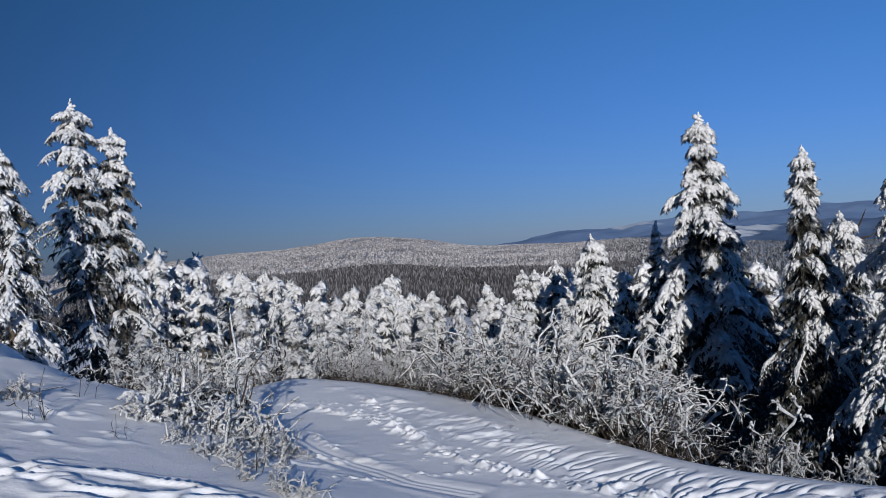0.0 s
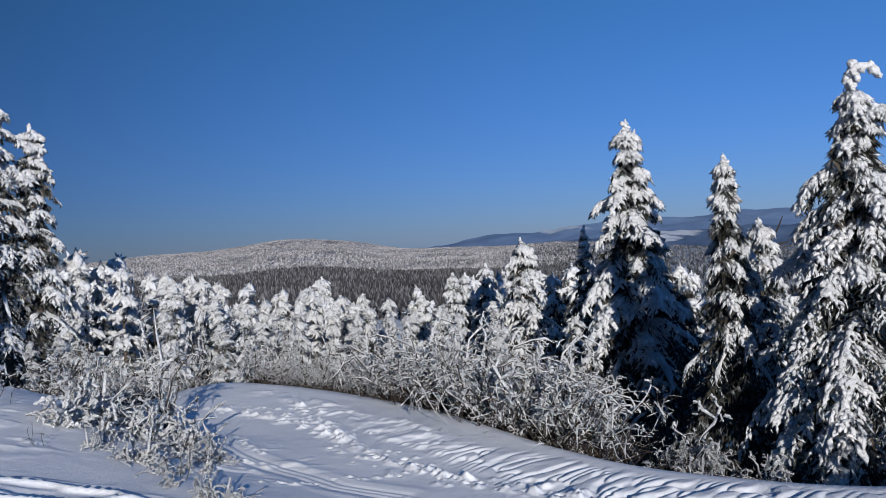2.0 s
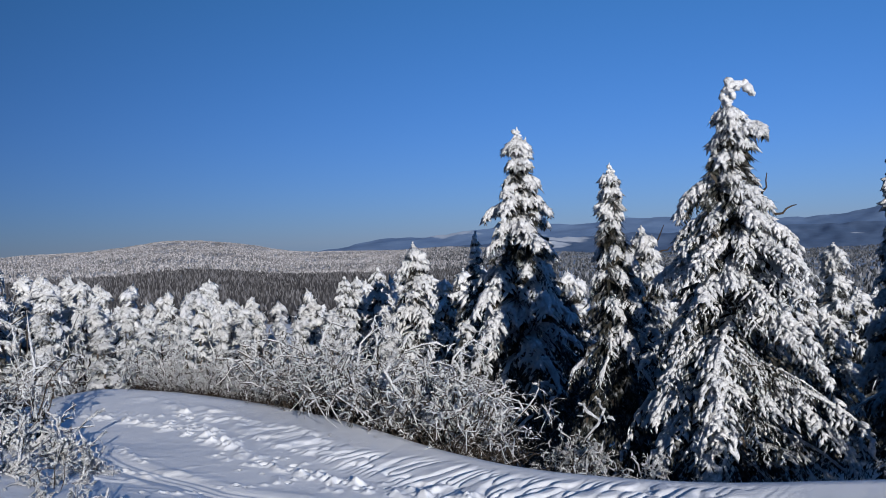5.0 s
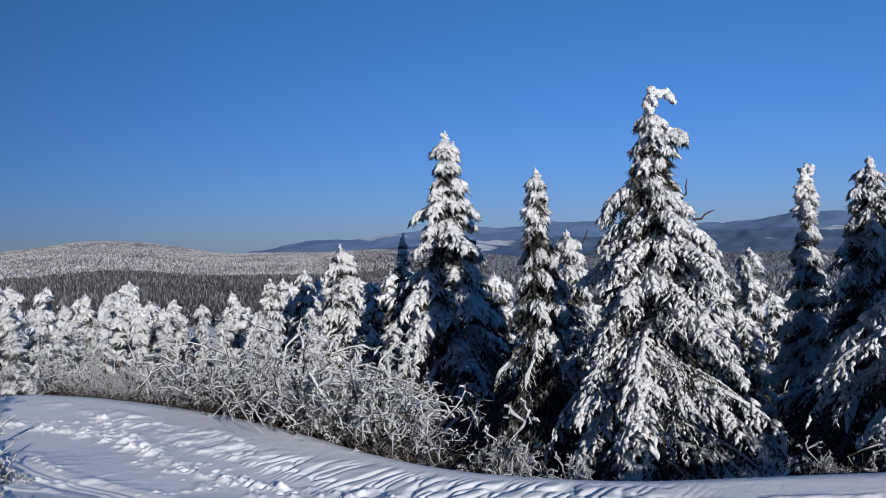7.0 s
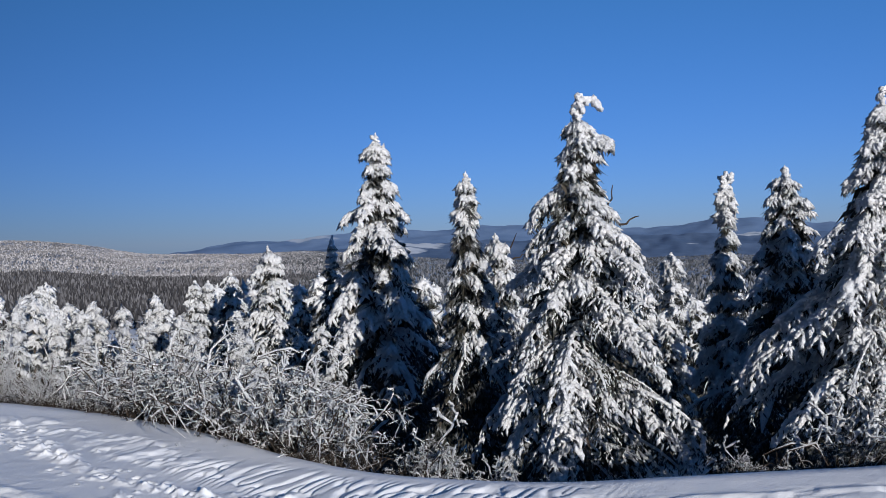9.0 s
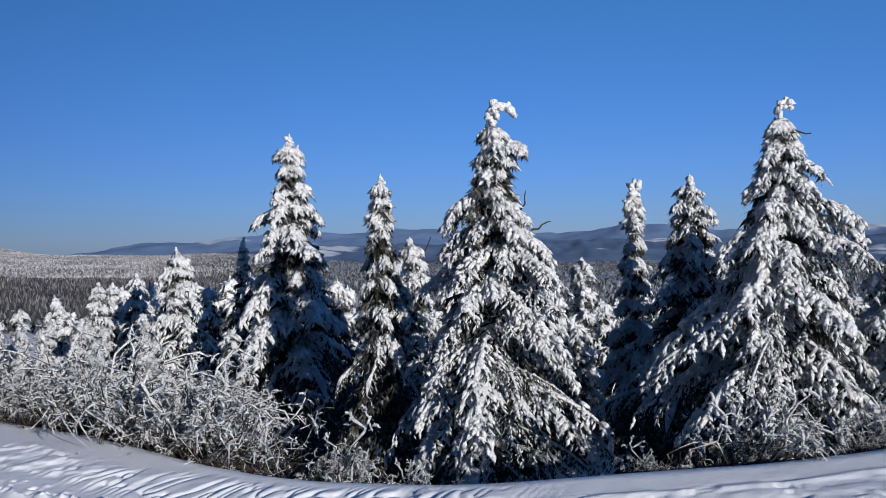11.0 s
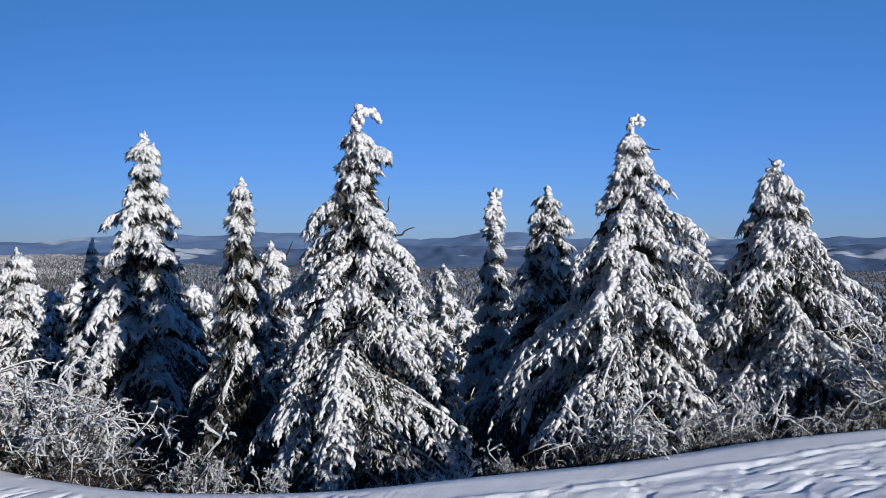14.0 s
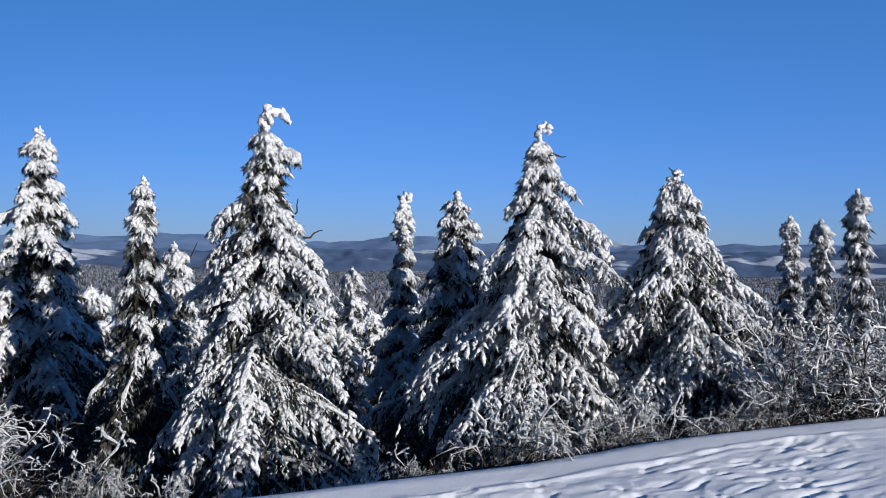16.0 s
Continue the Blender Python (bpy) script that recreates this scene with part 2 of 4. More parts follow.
def land(x, y):
    """Height of the land without the marks in the snow."""
    x, y = np.asarray(x, float), np.asarray(y, float)
    r = np.hypot(x, y)
    az = np.degrees(np.arctan2(x, y))
    front = ease(-12, 0, y)
    bank = 0.17 * np.minimum(9, 0.5 * (-x - 0.8 + np.sqrt((x + 0.8) ** 2 + 0.3))) - 0.085 * np.clip(y - 3.5, 0, 4) * ease(-1.2, -3.5, x)
    s = (x + 2.6) * 0.57 + (y - 4.6) * 0.82 + 0.25 * lattice(x * 0.9, y * 0.9, 5)
    near = bank * (1 - 0.85 * ease(-0.15, 1.7, s)) - 0.10 * np.clip(y - 5.0, 0, 7.5) * ease(-4.8, -7.2, x) + 0.03 * fbm(x * 0.3, y * 0.3, 11, 2)
    d = np.maximum(0, np.sqrt(np.maximum(0, y - brow(x)) ** 2 + 0.0625) - 0.25)
    k = 0.23 + 0.13 * ease(-24, 0, az)
    drop = k * 16 * (1 - np.exp(-d / 16)) + 0.03 * np.minimum(d, 400)
    hill = near * np.exp(-np.maximum(0, r - 14) / 25) - drop * front - 0.06 * np.maximum(0, -y) * (1 - front)
    hill = hill + 0.25 * fbm(x * 0.12, y * 0.12, 21, 3) * ease(14, 30, r)
    # the far woods, by the slope under which they are seen
    sky = -0.72 + 1.1 * bump(az, -21.5, 5.5) + 0.65 * bump(az, -31, 6) - 0.88 * ease(-6, 10, az)
    lr = np.log(np.maximum(r, 1.0))
    e = np.interp(lr, np.log([150, 320, 620, 1300, 2500]), [0, 0.30, 0.6, 0.85, 1.0])
    el = -6.2 + (sky + 6.2) * e + (0.10 * fbm(az * 0.35, lr * 6, 31, 4)) * ease(300, 900, r)
    far = 1.7 + r * np.tan(np.radians(el))
    far = far - np.maximum(0, r - 2500) * 0.06
    w = ease(90, 220, r)
    return hill * (1 - w) + far * w


def trail(points, step, jitter, rng):
    """Places along a smooth line through some points, one every step."""
    p = np.array(points, float)
    seg = np.r_[0, np.cumsum(np.hypot(*np.diff(p, axis=0).T))]
    s = np.arange(0, seg[-1], step)
    q = np.stack([np.interp(s, seg, p[:, 0]), np.interp(s, seg, p[:, 1])], 1)
    return q + rng.normal(size=q.shape) * jitter


FOOT = [(-4.35, 8.27), (-3.72, 7.97), (-3.12, 7.62), (-2.66, 7.13), (-2.27, 6.65), (-1.9, 6.28), (-1.56, 6.02), (-1.26, 5.81), (-0.84, 5.61), (-0.2, 5.3)]
FOOT_SIDE = [(-3.64, 8.6), (-3.26, 8.18), (-2.95, 7.63), (-2.35, 6.78)]
CROSS = [(-4.75, 8.25), (-4.28, 8.24), (-4.13, 8.41), (-3.68, 8.23), (-3.37, 8.26)]
RIDGES = [(-4.12, 9.08), (-3.97, 9.0), (-3.28, 8.53), (-2.76, 8.05), (-2.0, 7.06), (-1.43, 6.54), (-1.06, 6.25), (-0.61, 5.9), (0.1, 5.5), (1.4, 5.15), (2.7, 5.2), (3.7, 5.3), (5.0, 5.5), (6.5, 5.6), (8.5, 5.5)]
ARC = [(-4.0, 7.1), (-3.3, 6.42), (-3.11, 6.21), (-2.69, 5.88), (-2.33, 5.67), (-2.01, 5.45), (-1.53, 5.33)]
SCUFFS = ([(-2.49, 5.26), (-2.29, 5.33), (-2.15, 5.5)], [(-2.08, 5.64), (-1.83, 5.77), (-1.64, 5.93)], [(-3.5, 7.0), (-3.2, 6.6), (-2.9, 6.3)])
DRIFT = [(-5.2, 4.1), (-4.43, 4.05), (-3.9, 4.05), (-3.39, 4.1), (-3.03, 4.1), (-2.5, 4.0)]


def near_line(x, y, points):
    """Distance to a line through some points."""
    p = np.array(points, float)
    best = np.full(np.shape(x), 1e9)
    for (ax, ay), (bx, by) in zip(p[:-1], p[1:]):
        dx, dy = bx - ax, by - ay
        u = np.clip(((x - ax) * dx + (y - ay) * dy) / (dx * dx + dy * dy), 0, 1)
        best = np.minimum(best, np.hypot(x - ax - u * dx, y - ay - u * dy))
    return best


def marks(x, y):
    """Footprints, ski lines and wind ridges in the snow near the eye."""
    rng = np.random.RandomState(3)
    z = np.zeros_like(x)
    spots = [(trail(FOOT, 0.07, 0.05, rng), 0.022, 0.040), (trail(FOOT, 0.035, 0.10, rng), 0.016, 0.026),
             (trail(FOOT_SIDE, 0.07, 0.05, rng), 0.022, 0.036), (trail(CROSS, 0.05, 0.03, rng), 0.018, 0.030)]
    spots += [(trail(line, 0.05, 0.02, rng), 0.015, 0.024) for line in SCUFFS]
    for pts, size, deep in spots:
        for px_, py_ in pts:
            w = size * rng.uniform(0.75, 1.4)
            sel = (abs(x - px_) < 4 * w) & (abs(y - py_) < 4 * w)
            q = ((x[sel] - px_) ** 2 + (y[sel] - py_) ** 2) / (w * w)
            z[sel] += deep * rng.uniform(0.4, 1.0) * ((-0.8 if rng.uniform() < 0.35 else 1.0) * np.exp(-q) + 0.3 * np.exp(-(np.sqrt(q) - 1.8) ** 2 * 4))
    band = near_line(x, y, RIDGES)
    wide = 0.20 + 0.26 * ease(-3.5, 0.5, x) + 0.5 * ease(1.0, 5.0, x)
    mask = 1 - ease(wide * 0.55, wide * 1.1, band + 0.12 * lattice(x * 2, y * 2, 8))
    c, s = math.cos(radians(56)), math.sin(radians(56))
    along, across = c * x + s * y, -s * x + c * y
    ridg = np.abs(fbm(along * 4.0 + 0.8 * lattice(x * 3, y * 3, 46), across * 18.0 + 0.7 * lattice(x * 2, y * 2, 47), 41, 1))
    ridg = ease(0.0, 0.45, ridg)
    # wind-cut scallops on the near crest
    c, s = math.cos(radians(10)), math.sin(radians(10))
    long, wide_ = (c * x + s * y) * 4.2 + 0.7 * lattice(x * 2.5, y * 2.5, 48), (c * y - s * x) * 13.0 + 1.2 * lattice(x * 1.5, y * 1.5, 45)
    cutn = fbm(long, wide_, 49, 2)
    scallop = -0.014 * ease(-0.22, -0.6, cutn) + 0.006 * ease(0.2, 0.7, cutn) + 0.008 * lattice(x * 1.3, y * 2.5, 55) + 0.004 * lattice(x * 7, y * 11, 52)
    east = ease(0.6, 2.0, x) * ease(3.5, 4.3, np.hypot(x, y)) * ease(0.68, 0.85, y / np.maximum(x, 0.1))
    z += mask * (1 - ease(0.6, 2.0, x)) * ((0.008 + 0.018 * ease(-2.4, -1.0, x)) * (ridg - 0.5) + 0.014 * ease(-0.9, -2.0, x) * ease(-0.1, 0.5, fbm(x * 6, y * 8, 57, 2)) + 0.005 * lattice(along * 6, across * 10, 44)) + east * scallop * ease(0.15, 0.45, brow(x) - y)
    z += east * 0.014 * np.exp(-((brow(x) - y - 0.32 + 0.06 * lattice(x * 1.5, y, 56)) / 0.05) ** 2)
    west = 1 - ease(0.12, 0.5, near_line(x, y, DRIFT) + 0.1 * lattice(x * 3, y * 3, 53))
    z += west * 0.05 * (1 - np.abs(fbm((x * 0.95 + y * 0.3) * 3.0, (y * 0.95 - x * 0.3) * 6.0, 54, 2))) ** 2
    arc = near_line(x, y, ARC)
    z += -0.011 * np.exp(-((arc - 0.08) / 0.03) ** 2) - 0.011 * np.exp(-((arc + 0.0) / 0.025) ** 2) + 0.006 * np.exp(-((arc - 0.2) / 0.05) ** 2)
    # trampled snow at the foot of the bank
    for cx, cy, w in ((-5.3, 5.6, 0.7), (-6.6, 7.6, 0.9), (-3.0, 5.9, 0.6), (-4.4, 5.0, 0.4)):
        m = np.exp(-((x - cx) ** 2 + (y - cy) ** 2) / (w * w))
        z += m * 0.030 * np.maximum(0, fbm(x * 6, y * 8, 61, 2) - 0.15)
    # light wind ripple all over
    z += 0.003 * fbm(x * 1.2, y * 2.4, 51, 3)
    return z


def build_ground():
    azs = np.radians(np.r_[np.linspace(-180, -50, 40)[:-1], np.linspace(-50, -34, 90)[:-1], np.linspace(-34, 8, 430)[:-1], np.linspace(8, 58, 340), np.linspace(58, 180, 38)[1:]])
    rs = np.r_[np.linspace(0.004, 3.4, 10)[:-1], np.linspace(3.4, 4.8, 40)[:-1], np.linspace(4.8, 7, 120)[:-1], np.linspace(7, 9.5, 125)[:-1], np.linspace(9.5, 12, 50)[:-1],
               np.geomspace(12, 4900, 100)]
    A, Rr = np.meshgrid(azs, rs)
    X, Y = Rr * np.sin(A), Rr * np.cos(A) - 0.35
    Z = land(X, Y)
    sel = Rr < 13
    m = marks(X[sel], Y[sel])
    Z[sel] += m * (1 - ease(10, 13, Rr[sel]))
    n, k = Z.shape
    i = np.arange(n - 1)[:, None] * k + np.arange(k - 1)[None]
    F = np.stack([i, i + 1, i + k + 1, i + k], -1).reshape(-1, 4)[:, ::-1]
    V = np.stack([X, Y, Z], -1).reshape(-1, 3)
    me = mesh_of("ground", V, F, MAT_GROUND)
    tagged(new("ground", me), "snow-covered hilltop with footprints and wind ridges, falling to woods", "ground", kind="structure")


build_ground()


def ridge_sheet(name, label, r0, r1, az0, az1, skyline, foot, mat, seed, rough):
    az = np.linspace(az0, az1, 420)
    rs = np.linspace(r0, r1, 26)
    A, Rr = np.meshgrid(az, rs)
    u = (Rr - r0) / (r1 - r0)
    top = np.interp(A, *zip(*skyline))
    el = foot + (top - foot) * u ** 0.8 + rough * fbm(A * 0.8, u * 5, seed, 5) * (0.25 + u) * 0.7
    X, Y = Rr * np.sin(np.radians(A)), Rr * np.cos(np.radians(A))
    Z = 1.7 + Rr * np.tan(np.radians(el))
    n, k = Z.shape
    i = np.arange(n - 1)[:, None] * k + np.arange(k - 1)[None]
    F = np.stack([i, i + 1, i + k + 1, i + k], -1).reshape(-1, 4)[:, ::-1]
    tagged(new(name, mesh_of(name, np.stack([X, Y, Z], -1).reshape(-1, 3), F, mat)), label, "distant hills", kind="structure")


# far sheets; their hazy look comes from the blue-tinted materials alone
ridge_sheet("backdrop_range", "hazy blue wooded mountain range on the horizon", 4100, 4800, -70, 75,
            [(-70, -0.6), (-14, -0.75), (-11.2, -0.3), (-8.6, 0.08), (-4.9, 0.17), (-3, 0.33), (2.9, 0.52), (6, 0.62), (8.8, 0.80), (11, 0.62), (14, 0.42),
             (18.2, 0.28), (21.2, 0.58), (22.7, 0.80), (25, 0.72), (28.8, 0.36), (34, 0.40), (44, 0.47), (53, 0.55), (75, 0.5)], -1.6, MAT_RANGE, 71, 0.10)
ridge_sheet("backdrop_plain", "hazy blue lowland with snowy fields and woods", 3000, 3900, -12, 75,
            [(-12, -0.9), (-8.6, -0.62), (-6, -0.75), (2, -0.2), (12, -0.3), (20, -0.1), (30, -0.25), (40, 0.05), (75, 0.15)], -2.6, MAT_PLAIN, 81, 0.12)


# ---- far woods ----
def far_woods(name, label, mat, n, r0, r1, az0, az1, low, high, seed, edge=0.0, tiers=1, wide=1.0):
    """A wood of many small ragged crowns between two distances."""
    rng = np.random.RandomState(seed)
    r = np.sqrt(rng.uniform(0, 1, n) ** 1.25 * (r1 * r1 - r0 * r0) + r0 * r0)
    az = rng.uniform(az0, az1, n)
    keep = az < az1 - edge * (0.5 + 0.5 * lattice(r * 0.004, az, seed))
    r, az = r[keep], az[keep]
    n = len(r)
    x, y = r * np.sin(np.radians(az)), r * np.cos(np.radians(az))
    z = land(x, y) - 0.4
    h = rng.uniform(low, high, n)
    w = h * rng.uniform(0.18, 0.36, n) * wide
    if tiers > 1:  # ragged tiers of boughs, one above the other
        x, y = np.repeat(x, tiers), np.repeat(y, tiers)
        up = np.tile(np.arange(tiers) / tiers, n)
        z, w, h = np.repeat(z, tiers) + up * np.repeat(h, tiers), np.repeat(w, tiers) * (1 - 0.8 * up), np.repeat(h, tiers) * 1.6 / tiers
        n = n * tiers
    sides = 4 if tiers == 1 else 7
    a = np.arange(sides) * 2 * np.pi / sides + rng.uniform(0, 6, (n, 1))
    wob = rng.uniform(0.6, 1.4, (n, sides)) if tiers == 1 else rng.uniform(0.35, 1.5, (n, sides))
    ring = np.stack([x[:, None] + w[:, None] * wob * np.cos(a), y[:, None] + w[:, None] * wob * np.sin(a),
                     z[:, None] + h[:, None] * rng.uniform(0.0, 0.4, (n, sides))], -1)
    tip = np.stack([x + w * rng.normal(size=n) * 0.25, y, z + h], -1)[:, None]
    V = np.concatenate([ring, tip], 1)
    base = np.arange(n)[:, None] * (sides + 1)
    q = np.arange(sides)[None]
    F = np.stack([base + q, base + (q + 1) % sides, np.broadcast_to(base + sides, (n, sides))], -1).reshape(-1, 3)
    tagged(new(name, mesh_of(name, V, F, mat, False)), label, "forest", kind="stuff")


far_woods("frosted_forest", "white-frosted mixed forest covering the far hill", MAT_WOODS, 80000, 800, 2560, -48, 2, 1.6, 3.4, 12, 8.0, 1, 1.5)
far_woods("valley_forest", "dark leafless forest in the valley", MAT_VALLEY, 34000, 210, 860, -45, 4, 2.6, 5.0, 13, 4.0, 1, 0.7)
far_woods("valley_slope_wood", "dark leafless wood on the slope below the hilltop", MAT_VALLEY, 5200, 85, 260, -48, -4, 1.2, 2.6, 15, 3.0, 4, 0.8)
far_woods("dark_slope_wood", "dark snow-dusted spruce wood on the slope", MAT_DARKWOODS, 3600, 80, 300, -6, 62, 1.5, 3.2, 16, 0.0, 4)
far_woods("dark_forest", "dark spruce forest dusted with snow below the hilltop", MAT_DARKWOODS, 40000, 260, 2500, -6, 62, 2.4, 4.8, 14, 0.0, 1, 1.25)


# ---- conifers ----
def spruce_meshes(rng, H, R, boughs, twigs, shape=1.0, droop=1.0, load=1.0, sides=5, lean=(0.0, 0.0), hook=0.0, comb=6, bare=0.06,
                  inner=1.0, arms=(), cut=0.0, low=0.0, lobes=3, cushions=2, needle=MAT_NEEDLE, whorl=6, skirt=0.0, spire=1.0, hang=0.85, fine=True, neck=0.0):
    """Trunk, needles and snow of a snow-laden spruce that stands at the origin. arms: single boughs (height share, bearing, length, rise at the stem, rise at the tip)."""
    m = twigs
    tiers = max(4, boughs // whorl)
    tt = bare + (0.975 - bare) * (np.arange(tiers) + 0.5) / tiers
    tt = 1 - (1 - tt) ** 1.28
    t = np.repeat(tt, whorl) + rng.uniform(-0.5, 0.5, tiers * whorl) * 0.5 / tiers
    az = np.tile(np.arange(whorl) * 2 * np.pi / whorl, tiers) + np.repeat(np.arange(tiers) * 0.55, whorl) + rng.uniform(-0.45, 0.45, tiers * whorl)
    t = np.clip(t, 0.03, 0.955)
    tuft = 1 + 0.22 * fbm(t * 6, az * 0.9, int(rng.randint(1000)), 2)
    L = R * ((1 - t) ** shape * 0.97 + 0.02) * rng.uniform(0.62, 1.18, len(t)) * tuft
    L = L * (1 - cut * ease(0.35, 0.0, t)) * (1 + skirt * ease(0.45, 0.0, t)) * (1 - neck * ease(0.70, 0.86, t))
    rise0 = rng.uniform(-10, 12, len(t)) + 14 * ease(0.8, 1.0, t)
    rise1 = -(26 + 42 * rng.uniform(0.1, 1, len(t))) * droop
    rise1 = np.maximum(rise1, rng.uniform(-78, -55, len(t)))
    for at, bear, ln, r0, r1 in arms:
        t, az, L = np.r_[t, at], np.r_[az, radians(bear)], np.r_[L, ln]
        rise0, rise1 = np.r_[rise0, r0], np.r_[rise1, r1]
    n = len(t)
    bend = lambda q: np.stack([lean[0] * H * q ** 1.5, lean[1] * H * q ** 1.5, H * q], -1)
    base = bend(t)
    k = 6
    u = np.linspace(0, 1, k)
    a0, a1 = np.radians(rise0), np.radians(rise1)
    ang = a0[:, None] + (a1 - a0)[:, None] * u[None] ** 1.2
    swing = az[:, None] + rng.normal(size=(n, 1)) * 0.3 * u[None]
    step = np.stack([np.cos(ang) * np.sin(swing), np.cos(ang) * np.cos(swing), np.sin(ang)], -1) * (L / (k - 1))[:, None, None]
    step[:, 0] = 0
    P = base[:, None] + np.cumsum(step, 1)
    # side twigs
    uj = np.clip(np.linspace(0.14, 0.97, m)[None] + rng.uniform(-0.05, 0.05, (n, m)), 0.08, 0.99)
    f = uj * (k - 1)
    i0 = np.minimum(f.astype(int), k - 2)
    fr = (f - i0)[..., None]
    rows = np.arange(n)[:, None]
    Q = P[rows, i0] * (1 - fr) + P[rows, i0 + 1] * fr
    T = unit(P[rows, i0 + 1] - P[rows, i0])
    S = unit(np.cross(T, np.array([0, 0, 1.0])) + 1e-5)
    sgn = np.where(np.arange(m) % 2 == 0, 1.0, -1.0)[None] * rng.uniform(0.7, 1.0, (n, m))
    ell = (0.27 * L[:, None] * (1 - 0.55 * uj) + 0.04 + 0.015 * R) * rng.uniform(0.45, 1.35, (n, m))
    d0 = unit(0.45 * T + 0.95 * sgn[..., None] * S + np.array([0, 0, -0.15]) * droop)
    d1 = unit(0.55 * T + 0.50 * sgn[..., None] * S + np.array([0, 0, -1.0]) * droop * hang)
    v = np.linspace(0, 1, 3)
    tw = Q[:, :, None] + ell[..., None, None] * (d0[:, :, None] * (v - 0.45 * v * v)[:, None] + d1[:, :, None] * (0.55 * v * v)[:, None])
    tw = tw.reshape(-1, 3, 3)
    el = ell.reshape(-1)
    # snow pillows along boughs and twigs; some boughs have shed theirs
    full = np.where(rng.uniform(size=n) < 0.16, 0.4, rng.uniform(0.7, 1.25, n)) * load
    sp_r = (0.020 + 0.024 * np.minimum(L, 1.2))[:, None] * np.array([0.1, 0.4, 0.8, 1.0, 0.9, 0.25])[None] * rng.uniform(0.6, 1.4, (n, k)) * full[:, None]
    bare_low = 0.08 + 0.92 * ease(low - 0.14, low + 0.08, t) if low else np.ones(n)
    bare_low[n - len(arms):] = 1.0
    full = full * bare_low
    full = full * (1 + 0.5 * ease(0.6, 0.95, t))
    tfull = np.repeat(full, m) * rng.uniform(0.6, 1.2, n * m)
    up = np.array([0, 0, 1.0])
    on = full > 0.12 * load
    ton = np.repeat(on, m)
    chunks = [tubes((P + up * (sp_r * 0.45)[..., None])[on], sp_r[on] * 0.9, sides + 1, 0.7, 0.34, rng)]
    # clumps that sit in a row on every twig, the last one drawn out and hanging
    g = lobes + 4 if fine else lobes + 2
    vv = np.clip((np.arange(g)[None] + rng.uniform(0.1, 0.95, (len(el), g))) / g, 0.03, 1.0)
    w0, w1, w2 = [x[..., None] for x in ((1 - vv) * (1 - 2 * vv), 4 * vv * (1 - vv), vv * (2 * vv - 1))]
    B = tw[:, None, 0] * w0 + tw[:, None, 1] * w1 + tw[:, None, 2] * w2
    D = unit(tw[:, None, 0] * (4 * vv - 3)[..., None] + tw[:, None, 1] * (4 - 8 * vv)[..., None] + tw[:, None, 2] * (4 * vv - 1)[..., None])
    side = unit(np.cross(D, up) + 1e-4) * np.where(rng.uniform(size=vv.shape) < 0.5, -1.0, 1.0)[..., None]
    thick = (0.013 + 0.045 * np.minimum(el, 0.5))[:, None] * (1.1 - 0.5 * vv) * tfull[:, None] * rng.uniform(0.5, 1.5, vv.shape) * (1.55 if fine else 2.3)
    thick = np.clip(thick, 0.007, (0.042 if fine else 0.07) * load)
    out = rng.uniform(0, 1.3, vv.shape) * (vv > 0.25)
    B = B + up * (thick * 0.5)[..., None] + side * (thick * out * 1.3)[..., None]
    D = D + side * (out * 0.7)[..., None] + rng.normal(size=D.shape) * 0.22 + np.array([0, 0, -0.6]) * hang * (vv ** 2)[..., None]
    keep = np.repeat(ton, g) & (rng.uniform(size=len(el) * g) < 0.94)
    chunks.append(clumps(B.reshape(-1, 3)[keep], D.reshape(-1, 3)[keep], thick.reshape(-1)[keep], rng, (1.8 + 1.2 * vv).reshape(-1)[keep], 0.75, 0.2, False))
    # rounded cushions where the load has piled up
    g = cushions * 3
    if g:
        uq = rng.uniform(0.3, 1.0, (n, g))
        fq = uq * (k - 1)
        iq = np.minimum(fq.astype(int), k - 2)
        fq = (fq - iq)[..., None]
        C = P[rows, iq] * (1 - fq) + P[rows, iq + 1] * fq
        ax = unit(P[rows, iq + 1] - P[rows, iq] + rng.normal(size=C.shape) * 0.02)
        size = ((0.015 + 0.03 * np.minimum(L, 1.3)) * full)[:, None] * rng.uniform(0.5, 1.35, (n, g))
        C = C + rng.normal(size=C.shape) * (size * 0.7)[..., None] * [1, 1, 0.4] + up * (size * 0.4)[..., None]
        con = np.repeat(on, g)
        chunks.append(clumps(C.reshape(-1, 3)[con], ax.reshape(-1, 3)[con], size.reshape(-1)[con], rng, 1.5, 0.6, 0.2, fine))
    # the snow-caked leader
    q = np.linspace(0.88, 1.0, 10)
    top = bend(q)
    if hook:
        arc = np.linspace(0, 1, 7)[1:]
        top = np.concatenate([top, top[-1] + abs(hook) * 0.055 * H * np.stack([np.sign(hook) * (1 - np.cos(arc * 2.6)) * 0.62, 0 * arc, np.sin(arc * 2.9) * 0.55 - 0.25 * arc], -1)])
    tr = (0.0085 * H + 0.010) * np.linspace(1.0, 0.75 if hook else 0.45, len(top)) * rng.uniform(0.75, 1.35, len(top)) * spire
    tr[-1] *= 0.3
    chunks.append(tubes(top[None], tr[None], 6, 1.0, 0.18, rng))
    lump = rng.randint(0, len(top), 40)
    chunks.append(clumps(top[lump] + rng.normal(size=(40, 3)) * 0.8 * tr[lump][:, None], rng.normal(size=(40, 3)), tr[lump] * rng.uniform(0.6, 1.3, 40), rng, 1.3, 0.9))
    nub = 54
    qa = rng.uniform(0.80, 0.995, nub)
    qb = bend(qa)
